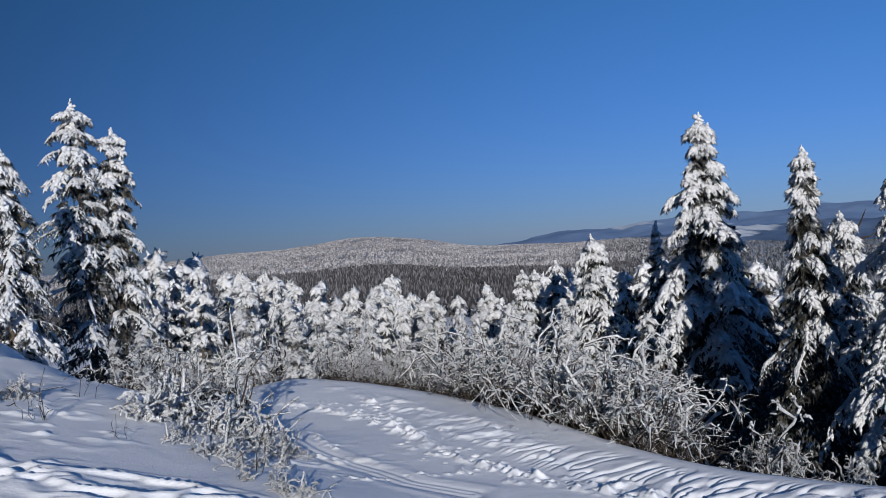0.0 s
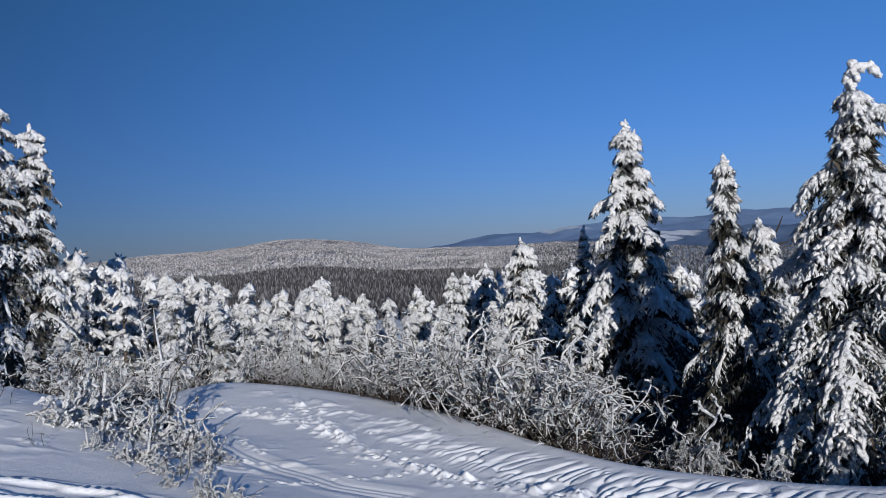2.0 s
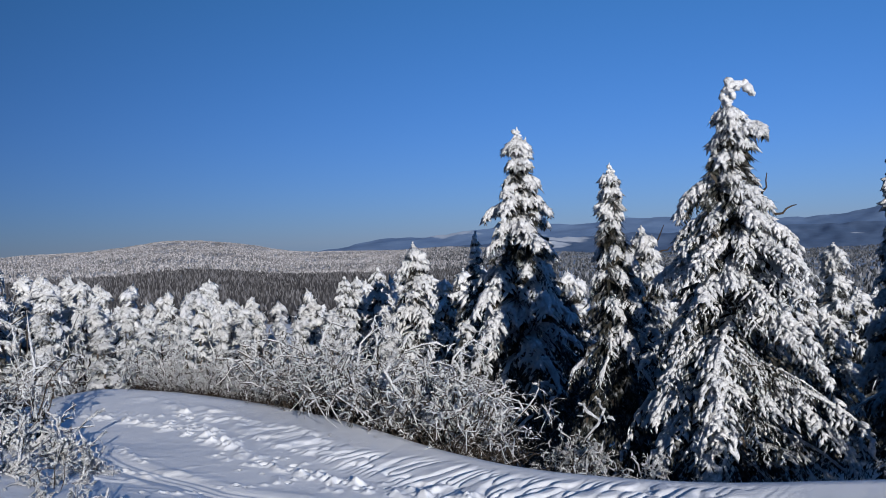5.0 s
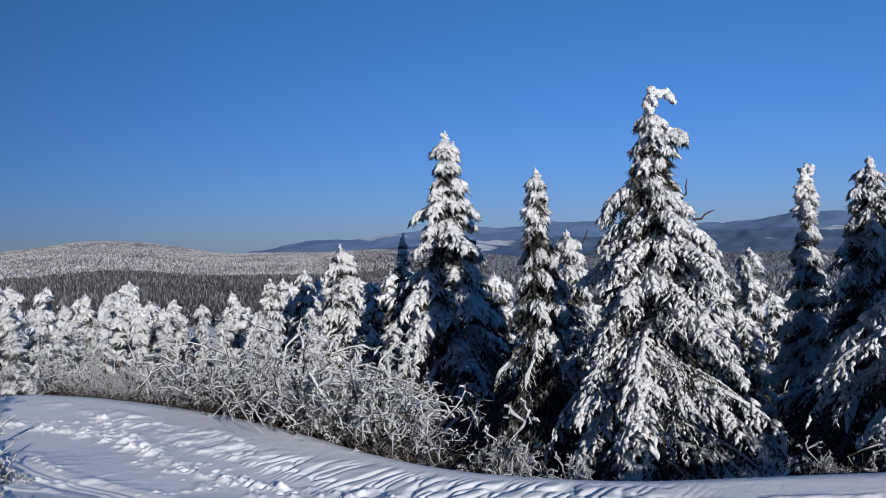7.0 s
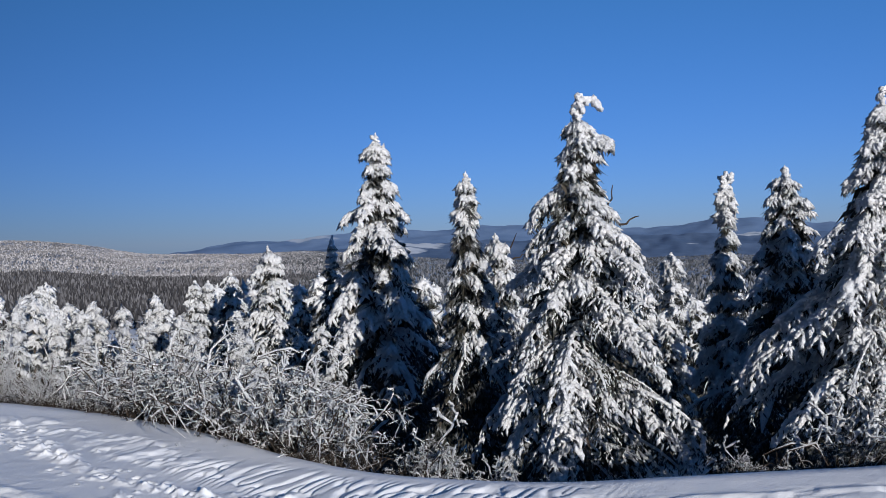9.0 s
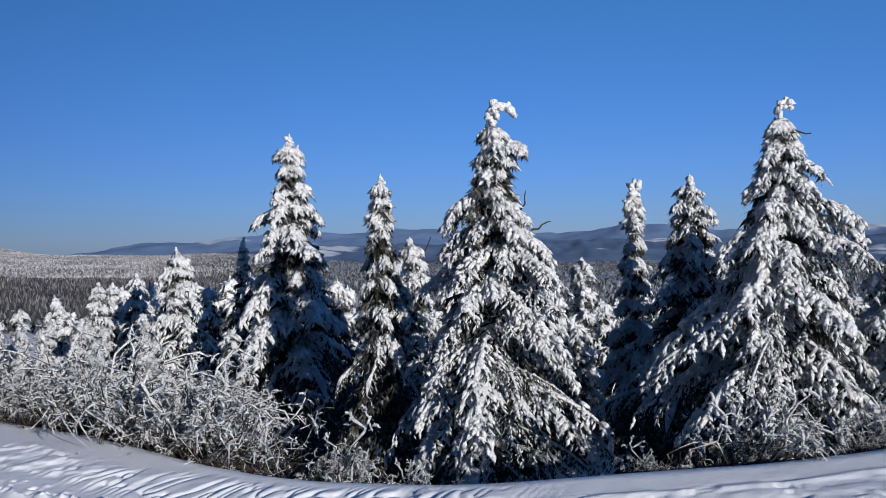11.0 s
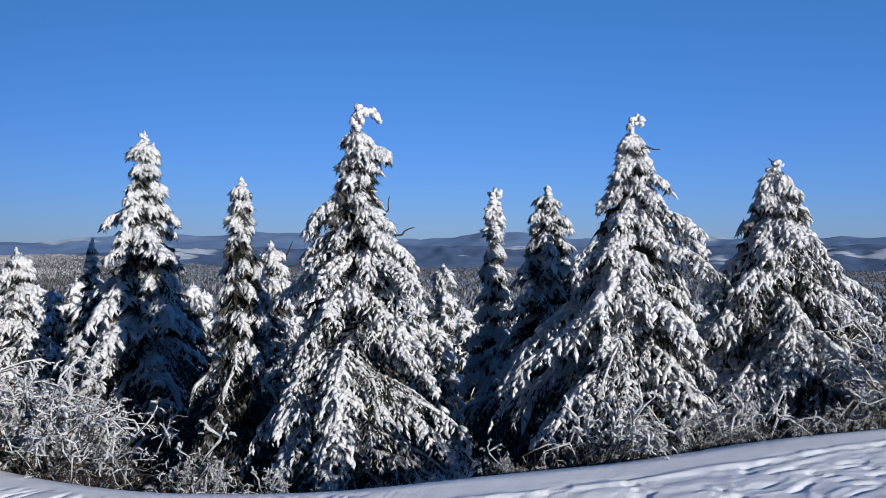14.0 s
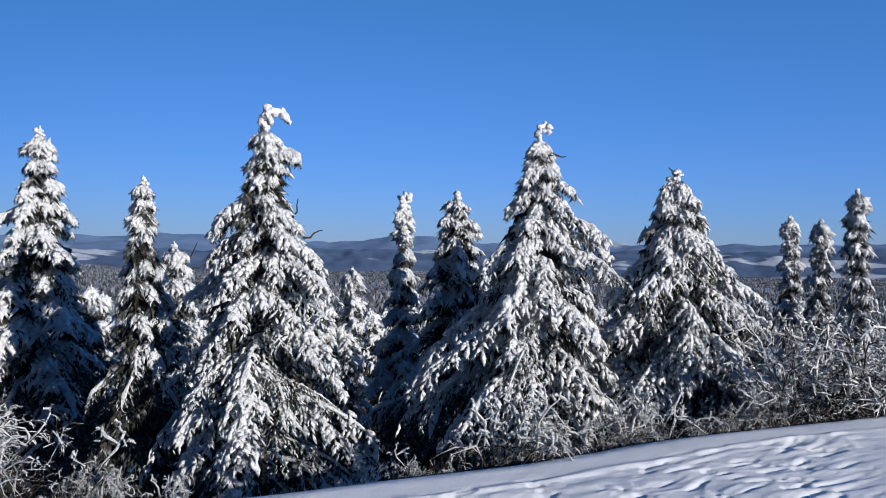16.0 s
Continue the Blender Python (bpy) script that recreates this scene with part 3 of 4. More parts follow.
    qd = unit(rng.normal(size=(nub, 3)) * [1, 1, 0.4]) * (0.045 + 0.55 * R * (1 - qa))[:, None] * rng.uniform(0.5, 1.2, (nub, 1)) * spire
    chunks.append(tubes(qb[:, None] + qd[:, None] * np.array([0.2, 0.6, 1.0])[None, :, None] + np.array([0, 0, -0.03]) * np.array([0, 0.3, 1.0])[None, :, None],
                        np.array([0.7, 1.0, 0.25])[None] * rng.uniform(0.02, 0.04, (nub, 1)) * spire, 5, 0.9, 0.2, rng))
    snow = join(chunks)

    def sprays(pts, count, size):
        """Hanging dark sprays, count a line of points."""
        N, kk = len(pts), pts.shape[1] - 1
        pick = rng.uniform(0.02, 1.0, (N, count))
        ii = np.minimum((pick * kk).astype(int), kk - 1)
        ff = (pick * kk - ii)[..., None]
        rr = np.arange(N)[:, None]
        B = pts[rr, ii] * (1 - ff) + pts[rr, ii + 1] * ff
        T = unit(pts[rr, ii + 1] - pts[rr, ii])
        out = T * 0.5 + rng.normal(size=B.shape) * [0.55, 0.55, 0.3] + np.array([0, 0, -0.7])
        ln = rng.uniform(0.06, 0.17, (N, count))[..., None] * size
        wd = (0.02 + 0.02 * rng.uniform(size=(N, count))[..., None]) * size
        return np.stack([B - T * wd, B + T * wd, B + unit(out) * ln + T * wd * 0.4], 2).reshape(-1, 3)

    dark = [sprays(tw, comb, 0.68), sprays(P[:, [0, 1, 2, 4]], comb * 2, 0.95)]
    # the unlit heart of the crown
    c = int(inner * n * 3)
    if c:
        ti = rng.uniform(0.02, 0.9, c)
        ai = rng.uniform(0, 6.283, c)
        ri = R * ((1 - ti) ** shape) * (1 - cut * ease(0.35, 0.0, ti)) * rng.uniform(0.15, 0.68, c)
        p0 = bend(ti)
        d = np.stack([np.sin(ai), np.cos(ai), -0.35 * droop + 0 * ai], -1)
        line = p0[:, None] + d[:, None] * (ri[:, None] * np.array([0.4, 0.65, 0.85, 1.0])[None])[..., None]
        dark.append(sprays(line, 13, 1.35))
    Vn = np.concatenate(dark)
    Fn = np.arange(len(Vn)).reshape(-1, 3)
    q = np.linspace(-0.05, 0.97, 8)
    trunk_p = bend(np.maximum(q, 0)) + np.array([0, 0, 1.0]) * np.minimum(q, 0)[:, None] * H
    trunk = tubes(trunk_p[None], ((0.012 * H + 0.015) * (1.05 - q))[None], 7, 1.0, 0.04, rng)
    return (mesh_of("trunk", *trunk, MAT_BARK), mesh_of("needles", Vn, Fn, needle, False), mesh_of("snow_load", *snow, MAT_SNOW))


def thing(name, x, y, z, label, category, group=""):
    e = new(name)
    e.empty_display_size = 0.3
    e.matrix_basis = pose(x, y, z)
    return tagged(e, label, category, group)


def spot(az, dist):
    """Place on the land in a bearing."""
    x, y = dist * math.sin(radians(az)), dist * math.cos(radians(az))
    return x, y, float(land(x, y))


def spruce(az, dist, top_el, radius, seed, label, boughs=120, twigs=13, dead=(), **shape):
    """A spruce whose tip is seen under a given height angle."""
    x, y, z = spot(az, dist)
    H = 1.7 + dist * math.tan(radians(top_el)) - z
    rng = np.random.RandomState(seed)
    trunk, needles, snow = spruce_meshes(rng, H, radius, boughs, twigs, **shape)
    e = thing("spruce_tree", x, y, z - 0.05, label, "tree", "snow-laden spruces")
    part("trunk", trunk, e)
    part("needles", needles, e, "dark green spruce needles")
    part("snow_load", snow, e, "thick caked white snow")
    for share, bear, reach, length, rise in dead:  # bare dry twigs that stick out of the crown
        b, r = radians(bear), radians(rise)
        u = np.linspace(0, 1, 5)
        line = np.stack([math.sin(b) * (reach + length * math.cos(r) * u), math.cos(b) * (reach + length * math.cos(r) * u), share * H + length * math.sin(r) * u], -1)
        line = line + rng.normal(size=line.shape) * 0.012
        part("dead_branch", mesh_of("dead_branch", *tubes(line[None], np.linspace(0.016, 0.006, 5)[None], 5), MAT_TWIG), e, "thin bare dry branch")
    return e


spruce(0.4, 16.0, 7.3, 2.75, 1, "tall symmetrical spruce laden with thick snow", 96, 24, shape=1.0, whorl=6, droop=0.9, load=1.35, low=0.45, inner=3.0)
spruce(6.4, 12.0, 4.7, 1.55, 2, "slim pointed spruce with hanging snow clumps", 78, 18, shape=1.15, droop=1.4, load=1.0, low=0.52, inner=2.6, spire=0.7)
spruce(14.0, 11.0, 8.6, 1.8, 3, "big spruce with hooked tip, heavily snow-covered", 126, 26, neck=0.40, shape=0.74, hook=1.0, droop=1.1, load=0.95, low=0.18, dead=[(0.74, 104, 0.35, 0.28, 78), (0.70, 104, 0.5, 0.25, 20), (0.55, 100, 0.3, 0.5, -25)],
       arms=[(0.91, 100, 0.42, 35, -25), (0.90, 110, 0.40, 30, -20), (0.80, -75, 0.74, 5, -60), (0.79, -90, 0.82, 5, -65), (0.775, -60, 0.7, 5, -60), (0.72, -80, 0.85, 0, -55), (0.66, -70, 0.85, 0, -50), (0.76, 100, 0.5, 5, -50), (0.30, 120, 1.7, -10, -55), (0.2, 100, 1.7, -10, -50)])
spruce(23.2, 16.0, 3.4, 1.15, 4, "narrow spruce with snow on drooping boughs", 78, 14, droop=1.4, hook=0.4, low=0.36, load=1.5)
spruce(26.8, 14.5, 4.1, 1.8, 5, "dense shaded spruce dusted with snow", 102, 18, shape=0.72, load=0.9, low=0.40, inner=2.0)
spruce(32.3, 11.0, 8.2, 2.6, 6, "spruce with long drooping snow-laden boughs", 96, 28, spire=0.75, neck=0.2, shape=1.05, droop=1.1, hook=0.5, load=0.92, low=0.34, dead=[(0.93, 120, 0.1, 0.25, -10)],
       arms=[(0.58, -125, 1.35, 0, -45), (0.50, -115, 1.6, 0, -42), (0.42, -140, 1.6, 0, -48), (0.34, -112, 2.0, -4, -40), (0.26, -135, 1.9, -6, -40), (0.70, -120, 0.9, 0, -45), (0.52, -60, 1.6, -5, -50), (0.44, -50, 1.9, -8, -45), (0.77, 125, 0.95, -8, -35), (0.82, -70, 0.5, -15, -50), (0.86, 125, 0.5, 5, -45), (0.72, 120, 1.0, 0, -40), (0.67, 130, 1.1, 0, -35), (0.62, 120, 1.2, 0, -20), (0.35, -40, 2.0, -8, -40)])
spruce(41.2, 12.0, 5.3, 2.5, 7, "broad spruce weighed down by snow", 108, 28, neck=0.35, shape=0.72, skirt=0.15, droop=1.1, hook=0.3, load=0.92, low=0.26, dead=[(0.985, -40, 0.0, 0.16, 60), (0.45, 130, 1.2, 0.4, 60)],
       arms=[(0.66, 130, 1.3, 5, -40), (0.62, 160, 1.3, 0, -45), (0.56, 120, 1.7, 5, -38), (0.45, 140, 2.1, 0, -38), (0.40, 115, 2.4, -5, -36), (0.36, 135, 2.6, -5, -38), (0.28, 150, 2.3, -5, -35), (0.22, 125, 2.6, -8, -30), (0.5, -60, 1.5, 5, -50), (0.58, -90, 1.3, 0, -50), (0.48, 180, 1.7, 0, -55), (0.38, -140, 1.8, 0, -55)])
spruce(-39.5, 19.0, 10.3, 1.43, 8, "old spruce with caked snow and bare lower boughs", 90, 16, shape=0.5, lean=(-0.03, 0), load=1.0, cut=0.2, low=0.5,
       arms=[(0.62, -110, 1.6, 10, -35), (0.6, -100, 1.5, 5, -35), (0.3, 150, 1.4, 5, -40)])
spruce(-37.7, 19.4, 8.5, 1.1, 9, "lopsided spruce leaning on its neighbour", 84, 14, shape=0.5, load=1.1, low=0.3)
spruce(-44.0, 16.0, 7.3, 1.35, 10, "frosted spruce at the edge of the clearing", 72, 14, shape=0.6, load=0.9)
spruce(-2.7, 19.0, 0.5, 1.2, 11, "dark spruce with little snow", 66, 9, load=0.6)
spruce(8.3, 14.2, 0.4, 1.2, 12, "bent spruce under a snow mantle", 72, 14, shape=0.6, droop=1.4, load=1.2, low=0.4, dead=[(0.93, 90, 0.2, 0.35, 60), (0.9, 100, 0.25, 0.3, 20)])
spruce(-6.9, 19.0, -0.1, 1.35, 13, "upright spruce thickly plastered with snow", 84, 13, shape=0.6, load=1.2, lobes=2)
spruce(-9.35, 23.0, -1.7, 1.1, 14, "slender spruce plastered with snow", 66, 10, shape=0.6, load=1.1, lobes=2, needle=MAT_RIMED)
spruce(-10.8, 24.0, -2.25, 1.1, 15, "slender spruce plastered with snow", 66, 10, shape=0.7, load=1.1, lobes=2, needle=MAT_RIMED)
spruce(-11.6, 23.5, -2.2, 1.2, 16, "slender spruce plastered with snow", 66, 10, shape=0.7, load=1.1, lobes=2, needle=MAT_RIMED)
spruce(-20.4, 25.0, -2.0, 1.9, 17, "bushy young spruce white with snow", 84, 14, shape=0.9, load=1.35, lobes=2, needle=MAT_RIMED)
spruce(-19.2, 25.5, -3.3, 1.6, 18, "bushy young spruce white with snow", 78, 14, shape=0.9, load=1.35, lobes=2, needle=MAT_RIMED)
spruce(19.8, 21.0, -1.2, 1.0, 19, "slender spruce plastered with snow", 60, 10, shape=0.6, load=1.9, lobes=1, needle=MAT_RIMED)
spruce(51.9, 15.0, 4.1, 0.42, 20, "column-shaped spruce plastered with snow", 84, 11, shape=0.4, load=1.25, droop=1.3, lobes=2, needle=MAT_RIMED)
spruce(49.9, 16.0, 2.3, 0.34, 21, "column-shaped spruce plastered with snow", 72, 11, shape=0.4, load=1.25, droop=1.3, lobes=2, needle=MAT_RIMED)
spruce(48.2, 16.5, 2.5, 0.34, 22, "column-shaped spruce plastered with snow", 72, 11, shape=0.4, load=1.25, droop=1.3, lobes=2, needle=MAT_RIMED)

# ---- leafless shrubs and broadleaf trees ----
def limbs(rng, base, way, length, k, wander, sag):
    """Crooked lines of k points from base along way."""
    n = len(base)
    u = np.linspace(0, 1, k)
    p = base[:, None] + way[:, None] * (length[:, None] * u)[..., None]
    p = p + np.cumsum(rng.normal(size=(n, k, 3)), 1) * (wander * length)[:, None, None] * (u > 0)[None, :, None]
    p[:, :, 2] -= (sag * length)[:, None] * u[None] ** 2
    return p


def sprout(rng, P, m, share, spread, up, k, wander, sag, u0=0.25):
    """m shoots from every line."""
    n, kk, _ = P.shape
    u = rng.uniform(u0, 1.0, (n, m))
    f = u * (kk - 1)
    i = np.minimum(f.astype(int), kk - 2)
    fr = (f - i)[..., None]
    r = np.arange(n)[:, None]
    B = P[r, i] * (1 - fr) + P[r, i + 1] * fr
    T = unit(P[r, i + 1] - P[r, i])
    way = unit(T * 0.8 + rng.normal(size=B.shape) * spread + np.array([0, 0, up]))
    ln = np.linalg.norm(P[:, -1] - P[:, 0], axis=-1)[:, None] * share * (1.15 - 0.6 * u) * rng.uniform(0.6, 1.3, (n, m))
    return limbs(rng, B.reshape(-1, 3), way.reshape(-1, 3), ln.reshape(-1), k, wander, sag)


def shrub_meshes(seed, H, stems, spread, counts, rime=1.0, sag=0.25, trunk=False, foot=0.2, fine=1.0):
    """Bare twigs and the rime and snow that lie on them."""
    rng = np.random.RandomState(seed)
    a = rng.uniform(0, 6.283, stems)
    s = rng.uniform(0.15, 1.0, stems) * spread
    way = unit(np.stack([np.cos(a) * s, np.sin(a) * s, np.ones(stems)], -1))
    base = np.stack([np.cos(a), np.sin(a), 0 * a], -1) * 0.06 * H * rng.uniform(0.2, 1.5, (stems, 1)) - np.array([0, 0, 0.06])
    if trunk:
        base *= [0.2, 0.2, 1]
        base[:, 2] += rng.uniform(0.0, 0.35, stems) * H
    lines = [limbs(rng, base, way, H * rng.uniform(0.45, 1.1, stems) * (0.5 if trunk else 1.0), 6, 0.05, sag * s)]
    if trunk:
        lines[0][0] = np.stack([rng.normal(size=6) * 0.02 * H, rng.normal(size=6) * 0.02 * H, np.linspace(-0.05, 0.95, 6) * H], -1)
    for m, share in zip(counts, (0.40, 0.42, 0.5)):
        lines.append(sprout(rng, lines[-1], m, share, 0.75, 0.08, 4 if len(lines) < 2 else 3 if len(lines) < 3 else 2, 0.11, 0.3))
    grow = H / np.percentile(lines[-1][:, :, 2], 99.5)
    lines = [P * grow for P in lines]
    bark, snow = [], []
    thick = [fine * w for w in (0.010 * H + 0.006, 0.0095, 0.0065, 0.005)]
    for level, (P, w) in enumerate(zip(lines, thick)):
        k = P.shape[1]
        taper = np.linspace(1.0, 0.55, k)[None] * np.ones((len(P), 1))
        if level < 3:
            bark.append(tubes(P, w * taper, 3))
        sr = (0.013 * fine + 0.16 * w) * rime * rng.uniform(0.5, 1.4, (len(P), k)) * np.where(rng.uniform(size=(len(P), 1)) < 0.42, 0.22, 1.0)
        sr[:, -1] *= 0.6
        sr *= foot + (1 - foot) * ease(0.15, 0.6, P[:, :, 2] / H)
        sr[:, 0] *= 0.6
        lift = np.zeros_like(P)
        lift[..., 2] = sr * 0.55 + w * 0.3
        snow.append(tubes(P + lift, sr, 4 if len(P) < 600 else 3, 0.9, 0.15, rng))
    return mesh_of("twig_crown", *join(bark), MAT_TWIG), mesh_of("snow_cover", *join(snow), MAT_SNOW)


def shrub(name, x, y, z, meshes, label, category, group):
    e = thing(name, x, y, z, label, category, group)
    part("twig_crown", meshes[0], e, "thin brown frosted twigs")
    part("snow_cover", meshes[1], e, "rime and snow on the twigs")
    return e


def put(src, m):
    """A copy of src whose whole pose and size is m."""
    s = src.scale
    return copy_thing(src, m @ Matrix.Diagonal((1 / s[0], 1 / s[1], 1 / s[2], 1)))


def placed(az, dist, size, rng, wide=1.0, sink=0.05):
    x, y, z = spot(az, dist)
    return pose(x, y, z - sink, 0, 0, rng.uniform(0, 360)) @ Matrix.Diagonal((size * wide, size * wide, size, 1))


# shrubs along the brow of the slope
rng = np.random.RandomState(77)
BUSH = [shrub("leafless_shrub", 0, 0, 0, shrub_meshes(200 + i, 1.0, 20, 0.95, (6, 5, 2), 1.0, 0.3, foot=0.1, fine=0.7), "leafless shrub with every twig coated in rime", "shrub", "rimed shrubs along the brow") for i in range(4)]
row = []
for az in np.arange(-24.0, -2.5, 1.35):
    for lane in range(2):
        b = az + rng.uniform(-0.6, 0.6)
        edge = float(brow(math.tan(radians(b)) * 8.0)) / math.cos(radians(b))
        top = -6.9 - 2.4 * float(ease(-10, -3, b)) + 1.0 * lane
        d = edge + 0.55 + 1.3 * lane + rng.uniform(0, 0.5)
        row.append((b, d, top + rng.uniform(-1.3, 0.5)))
row += [(-33.2, 8.8, -7.8), (-36.0, 11.0, -5.3), (-34.6, 10.5, -5.8), (-32.6, 9.6, -6.4), (-37.4, 12.0, -4.8)]
row += [(-5.4, 7.6, -8.2), (-4.4, 7.4, -9.0), (2.4, 7.1, -10.8), (3.3, 7.2, -12.2), (23.6, 6.9, -12.4), (24.6, 6.9, -13.4), (31.6, 7.6, -9.0), (30.4, 7.5, -10.5),
        (33.0, 7.7, -10.0), (38.6, 8.4, -9.0), (37.3, 8.2, -10.0), (39.9, 8.6, -9.3), (42.9, 9.2, -9.2), (44.6, 9.6, -8.6), (46.4, 10.0, -8.0), (48.5, 10.6, -5.2), (50.0, 10.8, -4.6), (51.5, 11.0, -3.8),
        (53.0, 11.2, -3.6), (49.3, 12.5, -3.5), (51.9, 12.8, -2.6), (54.5, 12.0, -3.0), (8.1, 6.8, -14.6), (11.3, 6.9, -14.6), (15.6, 6.9, -14.5), (19.0, 6.9, -15.0)]
for i, (az, d, top) in enumerate(row):
    x, y, z = spot(az, d)
    size = max(0.2, 1.7 + d * math.tan(radians(top)) - z) * (0.55 if -2 < az < 45 else 0.95)
    m = placed(az, d, size, rng, 0.75 if size > 1.4 else 1.0)
    if i < 4:
        BUSH[i].matrix_basis = m
    else:
        put(BUSH[i % 4], m)

# old shrubs with arching boughs
ARCH = [shrub("arching_shrub", 0, 0, 0, shrub_meshes(250 + i, 1.0, 12, 1.2, (5, 5, 1), 1.7, 0.75, fine=0.85), "shrub bent into arches under thick snow", "shrub", "arching shrubs at the brow") for i in range(2)]
for i, (az, d, top) in enumerate([(-5.3, 7.5, -8.0), (-3.6, 7.4, -9.4), (2.4, 7.0, -10.6), (31.6, 7.5, -8.9), (24.0, 6.9, -12.3), (38.4, 8.3, -9.0), (-7.0, 7.7, -8.4), (4.2, 7.0, -13.0), (45.0, 9.4, -8.2), (30.0, 7.35, -9.4), (33.0, 7.6, -8.6), (40.3, 8.5, -8.2), (36.8, 8.0, -9.4), (7.9, 6.85, -14.0), (26.2, 6.95, -13.2)]):
    x, y, z = spot(az, d)
    m = placed(az, d, (0.95 if az > -2 else 1.05) * max(0.25, 1.7 + d * math.tan(radians(top)) - z), rng, 0.8)
    if i < 2:
        ARCH[i].matrix_basis = m
    else:
        put(ARCH[i % 2], m)

# small growth on the bank
rng = np.random.RandomState(78)
SPRIG = [shrub("snowy_sprig", 0, 0, 0, shrub_meshes(300 + i, 0.5, 10, 1.1, (5, 4), 2.1, 0.4, False, 1.0, 0.7), "low snow-coated sprig poking out of the bank", "shrub", "sprigs on the snow bank") for i in range(3)]
spots = [(-13.1, 7.4, 0.16), (-11.75, 7.15, 0.12), (-10.5, 7.4, 0.15), (-10.0, 7.25, 0.14),
         (-28.2, 5.2, 0.5), (-28.6, 5.25, 0.42), (-27.6, 5.15, 0.36), (-29.2, 5.4, 0.34), (-30.9, 5.5, 0.42), (-30.8, 5.9, 0.5), (-32.9, 6.2, 0.72), (-32.5, 6.3, 0.55), (-33.9, 6.3, 0.3),
         (-35.4, 6.5, 0.5), (-34.4, 6.8, 0.75), (-32.4, 7.2, 1.0), (-33.2, 7.3, 0.85), (-29.8, 7.1, 1.0), (-30.2, 6.8, 0.7), (-28.7, 6.8, 0.6), (-28.0, 6.7, 0.45), (-27.6, 6.6, 0.36), (-26.7, 6.5, 0.26),
         (-37.0, 7.3, 0.9), (-36.4, 7.4, 1.1), (-35.3, 7.9, 1.3), (-44.0, 8.0, 0.7), (-45.0, 7.9, 0.75), (-43.4, 8.1, 0.5), (-34.5, 7.7, 1.2)]
for i in range(14):
    u = rng.uniform(0, 1)
    spots.append((-37.0 + 9.5 * u + rng.normal() * 0.6, 8.0 - 2.2 * u + rng.uniform(-0.1, 0.8), rng.uniform(0.2, 0.6)))
for i, (az, d, s) in enumerate(spots):
    m = placed(az, d, s * 0.68, rng, 0.95, 0.03)
    if i < 3:
        SPRIG[i].matrix_basis = m
    else:
        put(SPRIG[i % 3], m)

# saplings and bare stalks on the bank
SAPLING = shrub("frosted_sapling", 0, 0, 0, shrub_meshes(330, 1.0, 16, 0.9, (6, 5, 2), 1.1, 0.3, True, 0.6, 0.6), "thin young tree with a dark stem and rimed twigs", "tree", "saplings on the snow bank")
SAPLING.matrix_basis = placed(-31.0, 7.6, 0.95, rng, 0.8)
for az, d, s in ((-33.4, 8.3, 0.6),):
    put(SAPLING, placed(az, d, s, rng, 0.8))
STALK = shrub("dry_stalk", 0, 0, 0, shrub_meshes(340, 0.4, 3, 0.5, (2,), 0.25, 0.1, fine=0.6), "bare brown stalks poking out of the snow", "plant", "dry stalks on the snow bank")
STALK.matrix_basis = placed(-38.0, 6.6, 0.45, rng)
for az, d, s in ((-43.0, 7.2, 0.8), (-42.6, 7.15, 0.5), (-40.4, 8.1, 0.7), (-30.6, 5.8, 0.6)):
    put(STALK, placed(az, d, s, rng))

# ---- the wood on the slope below ----
rng = np.random.RandomState(79)


def sky_of(az):
    """Height angle up to which the wood on the slope stands."""
    return float(np.interp(az, [-50, -37, -35, -33, -29, -24, -18, -12, -5, 10, 20, 45, 60], [2.5, 0.8, 0.2, -0.4, -1.6, -2.4, -3.4, -3.4, -2.2, -2.5, -3.5, -3.0, -2.0]))


YOUNG = []
for i in range(5):
    e = thing("young_spruce", 0, 0, 0, "young spruce caked with snow on the slope", "tree", "young spruces on the slope")
    for nm, me, lb in zip(("trunk", "needles", "snow_load"), spruce_meshes(np.random.RandomState(400 + i), 4.0, 1.0, 36, 5, shape=0.95, load=1.75, sides=4, lobes=1, cushions=1, fine=False, comb=3, inner=0.6, needle=MAT_RIMED),
                          ("", "dark green spruce needles", "thick caked white snow")):
        tagged(part(nm, me, e, lb), kind="stuff" if nm == "snow_load" else "")
    YOUNG.append(e)
SHADE = []
for i in range(3):
    e = thing("shaded_spruce", 0, 0, 0, "dense dark spruce with snow on its top only", "tree", "dark spruces behind the front row")
    for nm, me, lb in zip(("trunk", "needles", "snow_load"), spruce_meshes(np.random.RandomState(470 + i), 4.0, 1.1, 36, 6, shape=0.7, load=1.2, sides=4, lobes=1, cushions=1, fine=False, comb=4, inner=1.6, low=0.6),
                          ("", "dark green spruce needles", "thick caked white snow")):
        tagged(part(nm, me, e, lb), kind="stuff" if nm == "snow_load" else "")
    SHADE.append(e)
BARE = [shrub("frosted_birch", 0, 0, 0, shrub_meshes(500 + i, 4.0, 12, 0.95, (6, 4, 2), 1.9, 0.35, True), "leafless broadleaf tree white with rime", "tree", "rimed broadleaf trees on the slope") for i in range(4)]
TINY = []
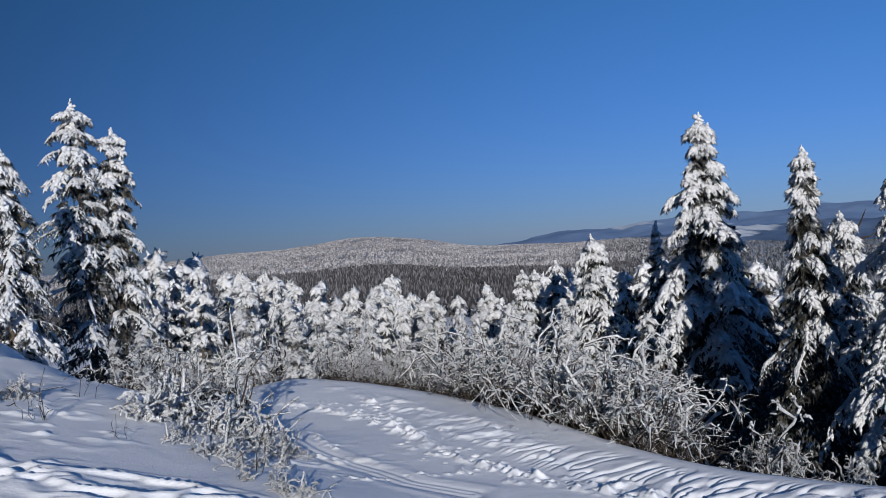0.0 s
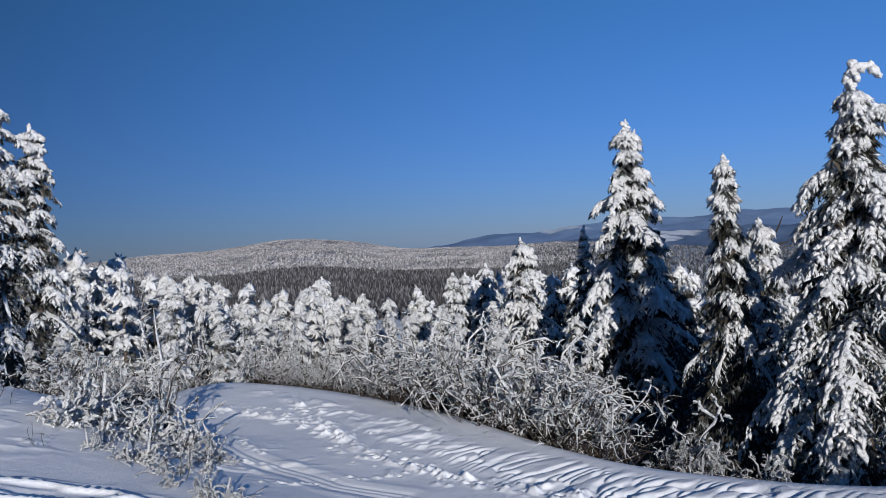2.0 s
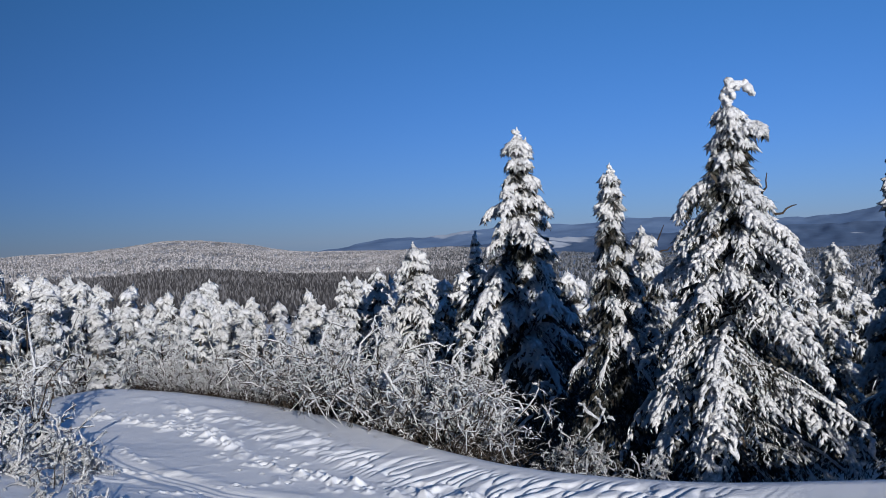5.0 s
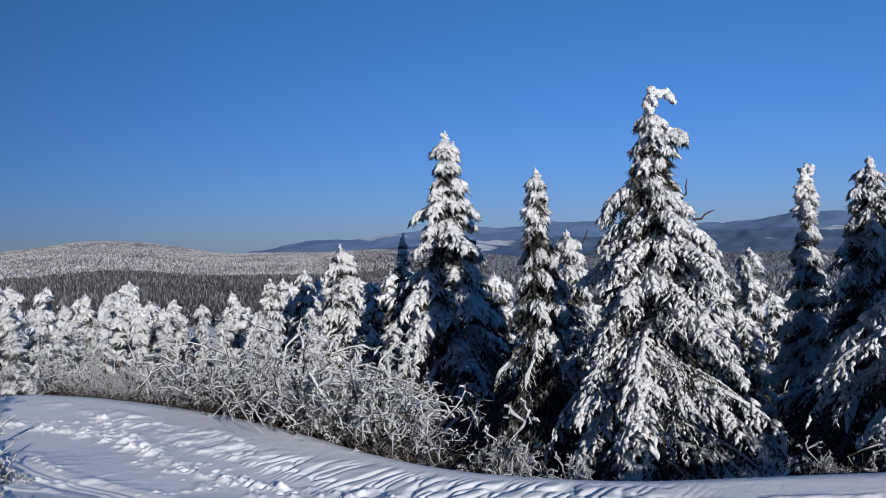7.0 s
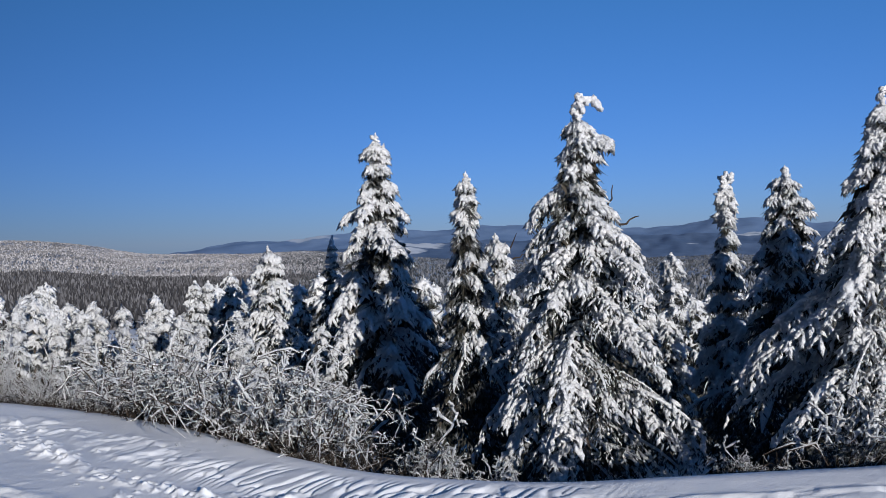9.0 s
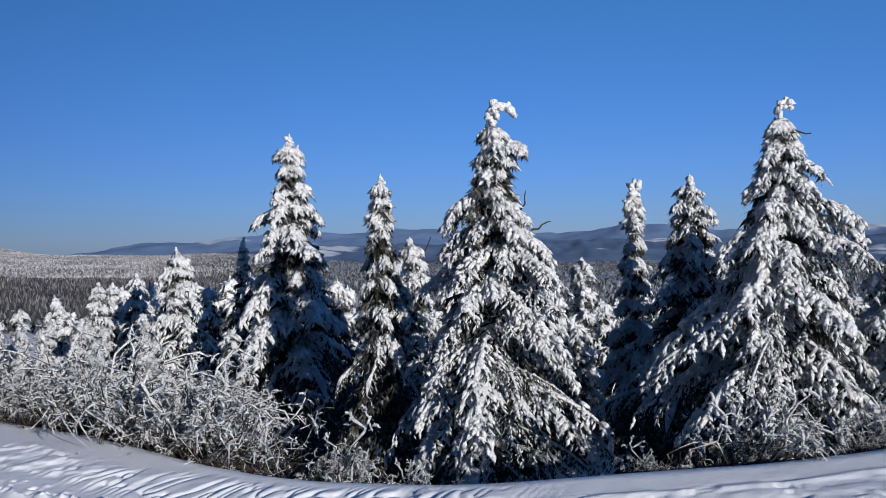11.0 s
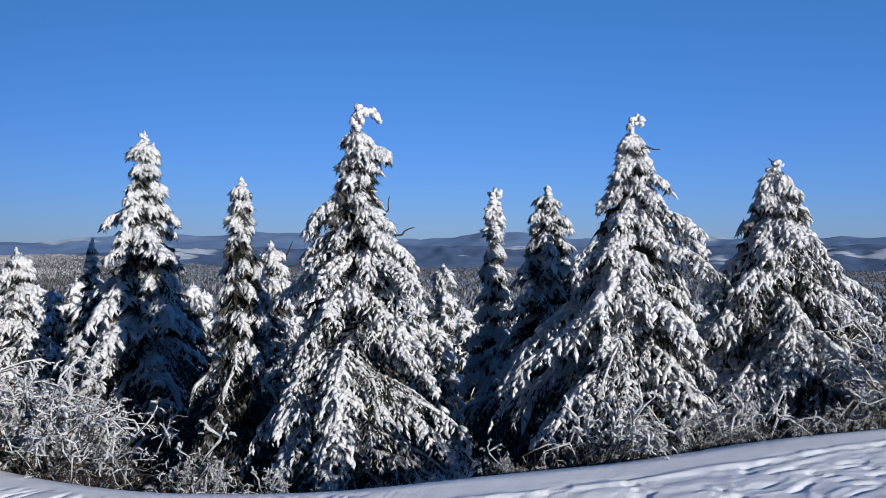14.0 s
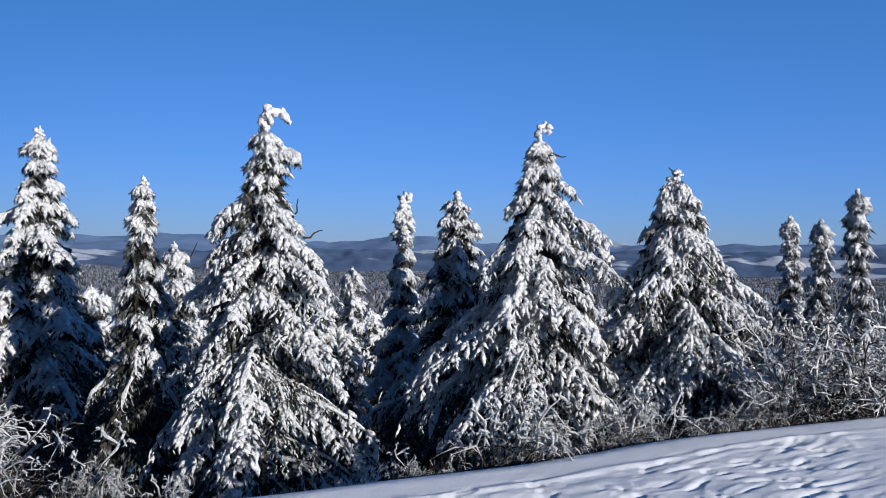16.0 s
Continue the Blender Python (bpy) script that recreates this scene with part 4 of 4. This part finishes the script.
for i in range(4):
    e = thing("slope_spruce", 0, 0, 0, "small snow-caked spruce far down the slope", "tree", "spruces far down the slope")
    for nm, me, lb in zip(("trunk", "needles", "snow_load"), spruce_meshes(np.random.RandomState(440 + i), 4.0, 1.0, 27, 3, shape=0.8, load=2.0, sides=4, lobes=0, cushions=0, fine=False, comb=2, inner=0.3, needle=MAT_RIMED),
                          ("", "dark green spruce needles", "thick caked white snow")):
        tagged(part(nm, me, e, lb), kind="stuff" if nm == "snow_load" else "")
    TINY.append(e)
HAZEL = [shrub("slope_birch", 0, 0, 0, shrub_meshes(540 + i, 4.0, 12, 1.0, (5, 4), 3.0, 0.35, True), "small leafless tree white with rime down the slope", "tree", "rimed trees far down the slope") for i in range(3)]
taken = [0, 0, 0, 0, 0]
for az, d, top in ((-4.9, 22.0, -2.6), (-3.6, 24.0, -2.0), (-5.7, 27.0, -2.4), (3.4, 21.0, -2.4), (11.0, 18.0, -2.6), (17.4, 19.0, -3.0),
                   (20.5, 24.0, -4.5), (22.0, 26.0, -4.0), (24.8, 25.0, -3.6), (18.5, 23.0, -5.0), (29.5, 24.0, -3.5), (36.5, 20.0, -3.5), (37.5, 24.0, -3.0), (45.5, 22.0, -3.0)):
    x, y, z = spot(az, d)
    m = placed(az, d, (1.7 + d * math.tan(radians(top)) - z) / 4.0, rng, 1.1)
    if taken[4] < len(SHADE):
        SHADE[taken[4]].matrix_basis = m
    else:
        put(SHADE[taken[4] % len(SHADE)], m)
    taken[4] += 1
STAND = [(-17.4, 22, -4.2), (-13.75, 24, -3.6), (-14.5, 20, -4.7), (-23.0, 28, -2.7), (-27.2, 26, -2.1), (-25.4, 27, -2.4), (-26.9, 22, -2.2), (-31.2, 24, -1.1), (-28.9, 25, -1.4),
         (-35.5, 20, 0.45), (-34.2, 21, -0.4), (-33.0, 20, -0.6), (-30.0, 19, -1.6), (-24.2, 20, -3.3), (-22.0, 19, -3.6), (-16.0, 18, -4.9), (-30.5, 7.9, -9.0), (-36.8, 12.0, -4.4), (-38.4, 12.5, -4.6), (-18.7, 34, -3.8), (-19.4, 40, -3.6), (-17.9, 38, -3.8), (-12.6, 21, -4.4), (-21.6, 23, -2.9), (-18.4, 21, -4.0)]
for az, d, top in STAND:
    x, y, z = spot(az, d)
    H = 1.7 + d * math.tan(radians(top)) - z
    m = placed(az, d, H / 4.0, rng, rng.uniform(0.95, 1.25))
    if taken[0] < len(YOUNG):
        YOUNG[taken[0]].matrix_basis = m
    else:
        put(YOUNG[taken[0] % len(YOUNG)], m)
    taken[0] += 1
for i in range(350):
    az = rng.uniform(-36, -7) if i % 4 else rng.uniform(-4, 58)
    if i < 240:
        d = (13.5 if az < -30 else 11.0) + 22 * rng.uniform(0, 1) ** 1.2
        if az > -4:
            d = rng.uniform(13.5, 28)
    else:
        d = 32 * 5.5 ** rng.uniform(0, 1)
    x, y, z = spot(az, d)
    lift = float(ease(8, 24, d))
    top = (1 - lift) * -6.8 + lift * (sky_of(az) - 0.9 * float(ease(30, 100, d))) + rng.uniform(-1.9, 0.4)
    H = 1.7 + d * math.tan(radians(top)) - z
    if H < 0.7:
        continue
    if d < 18 and az < -7 and rng.uniform() < 0.65:
        continue
    kind = (0 if (rng.uniform() < 0.5 or az > -4) else 1) + (2 if i >= 240 else 0)
    if az > -12 and kind in (1, 3):
        kind -= 1
    if az > -4 and i < 240:
        kind = 4
    if kind in (1, 3):
        H *= 0.82
    src = (YOUNG, BARE, TINY, HAZEL, SHADE)[kind]
    m = placed(az, d, H / 4.0, rng, rng.uniform(0.85, 1.1) * min(1.3, max(1.0, 2.4 / H)))
    if taken[kind] < len(src):
        src[taken[kind]].matrix_basis = m
    else:
        put(src[taken[kind] % len(src)], m)
    taken[kind] += 1
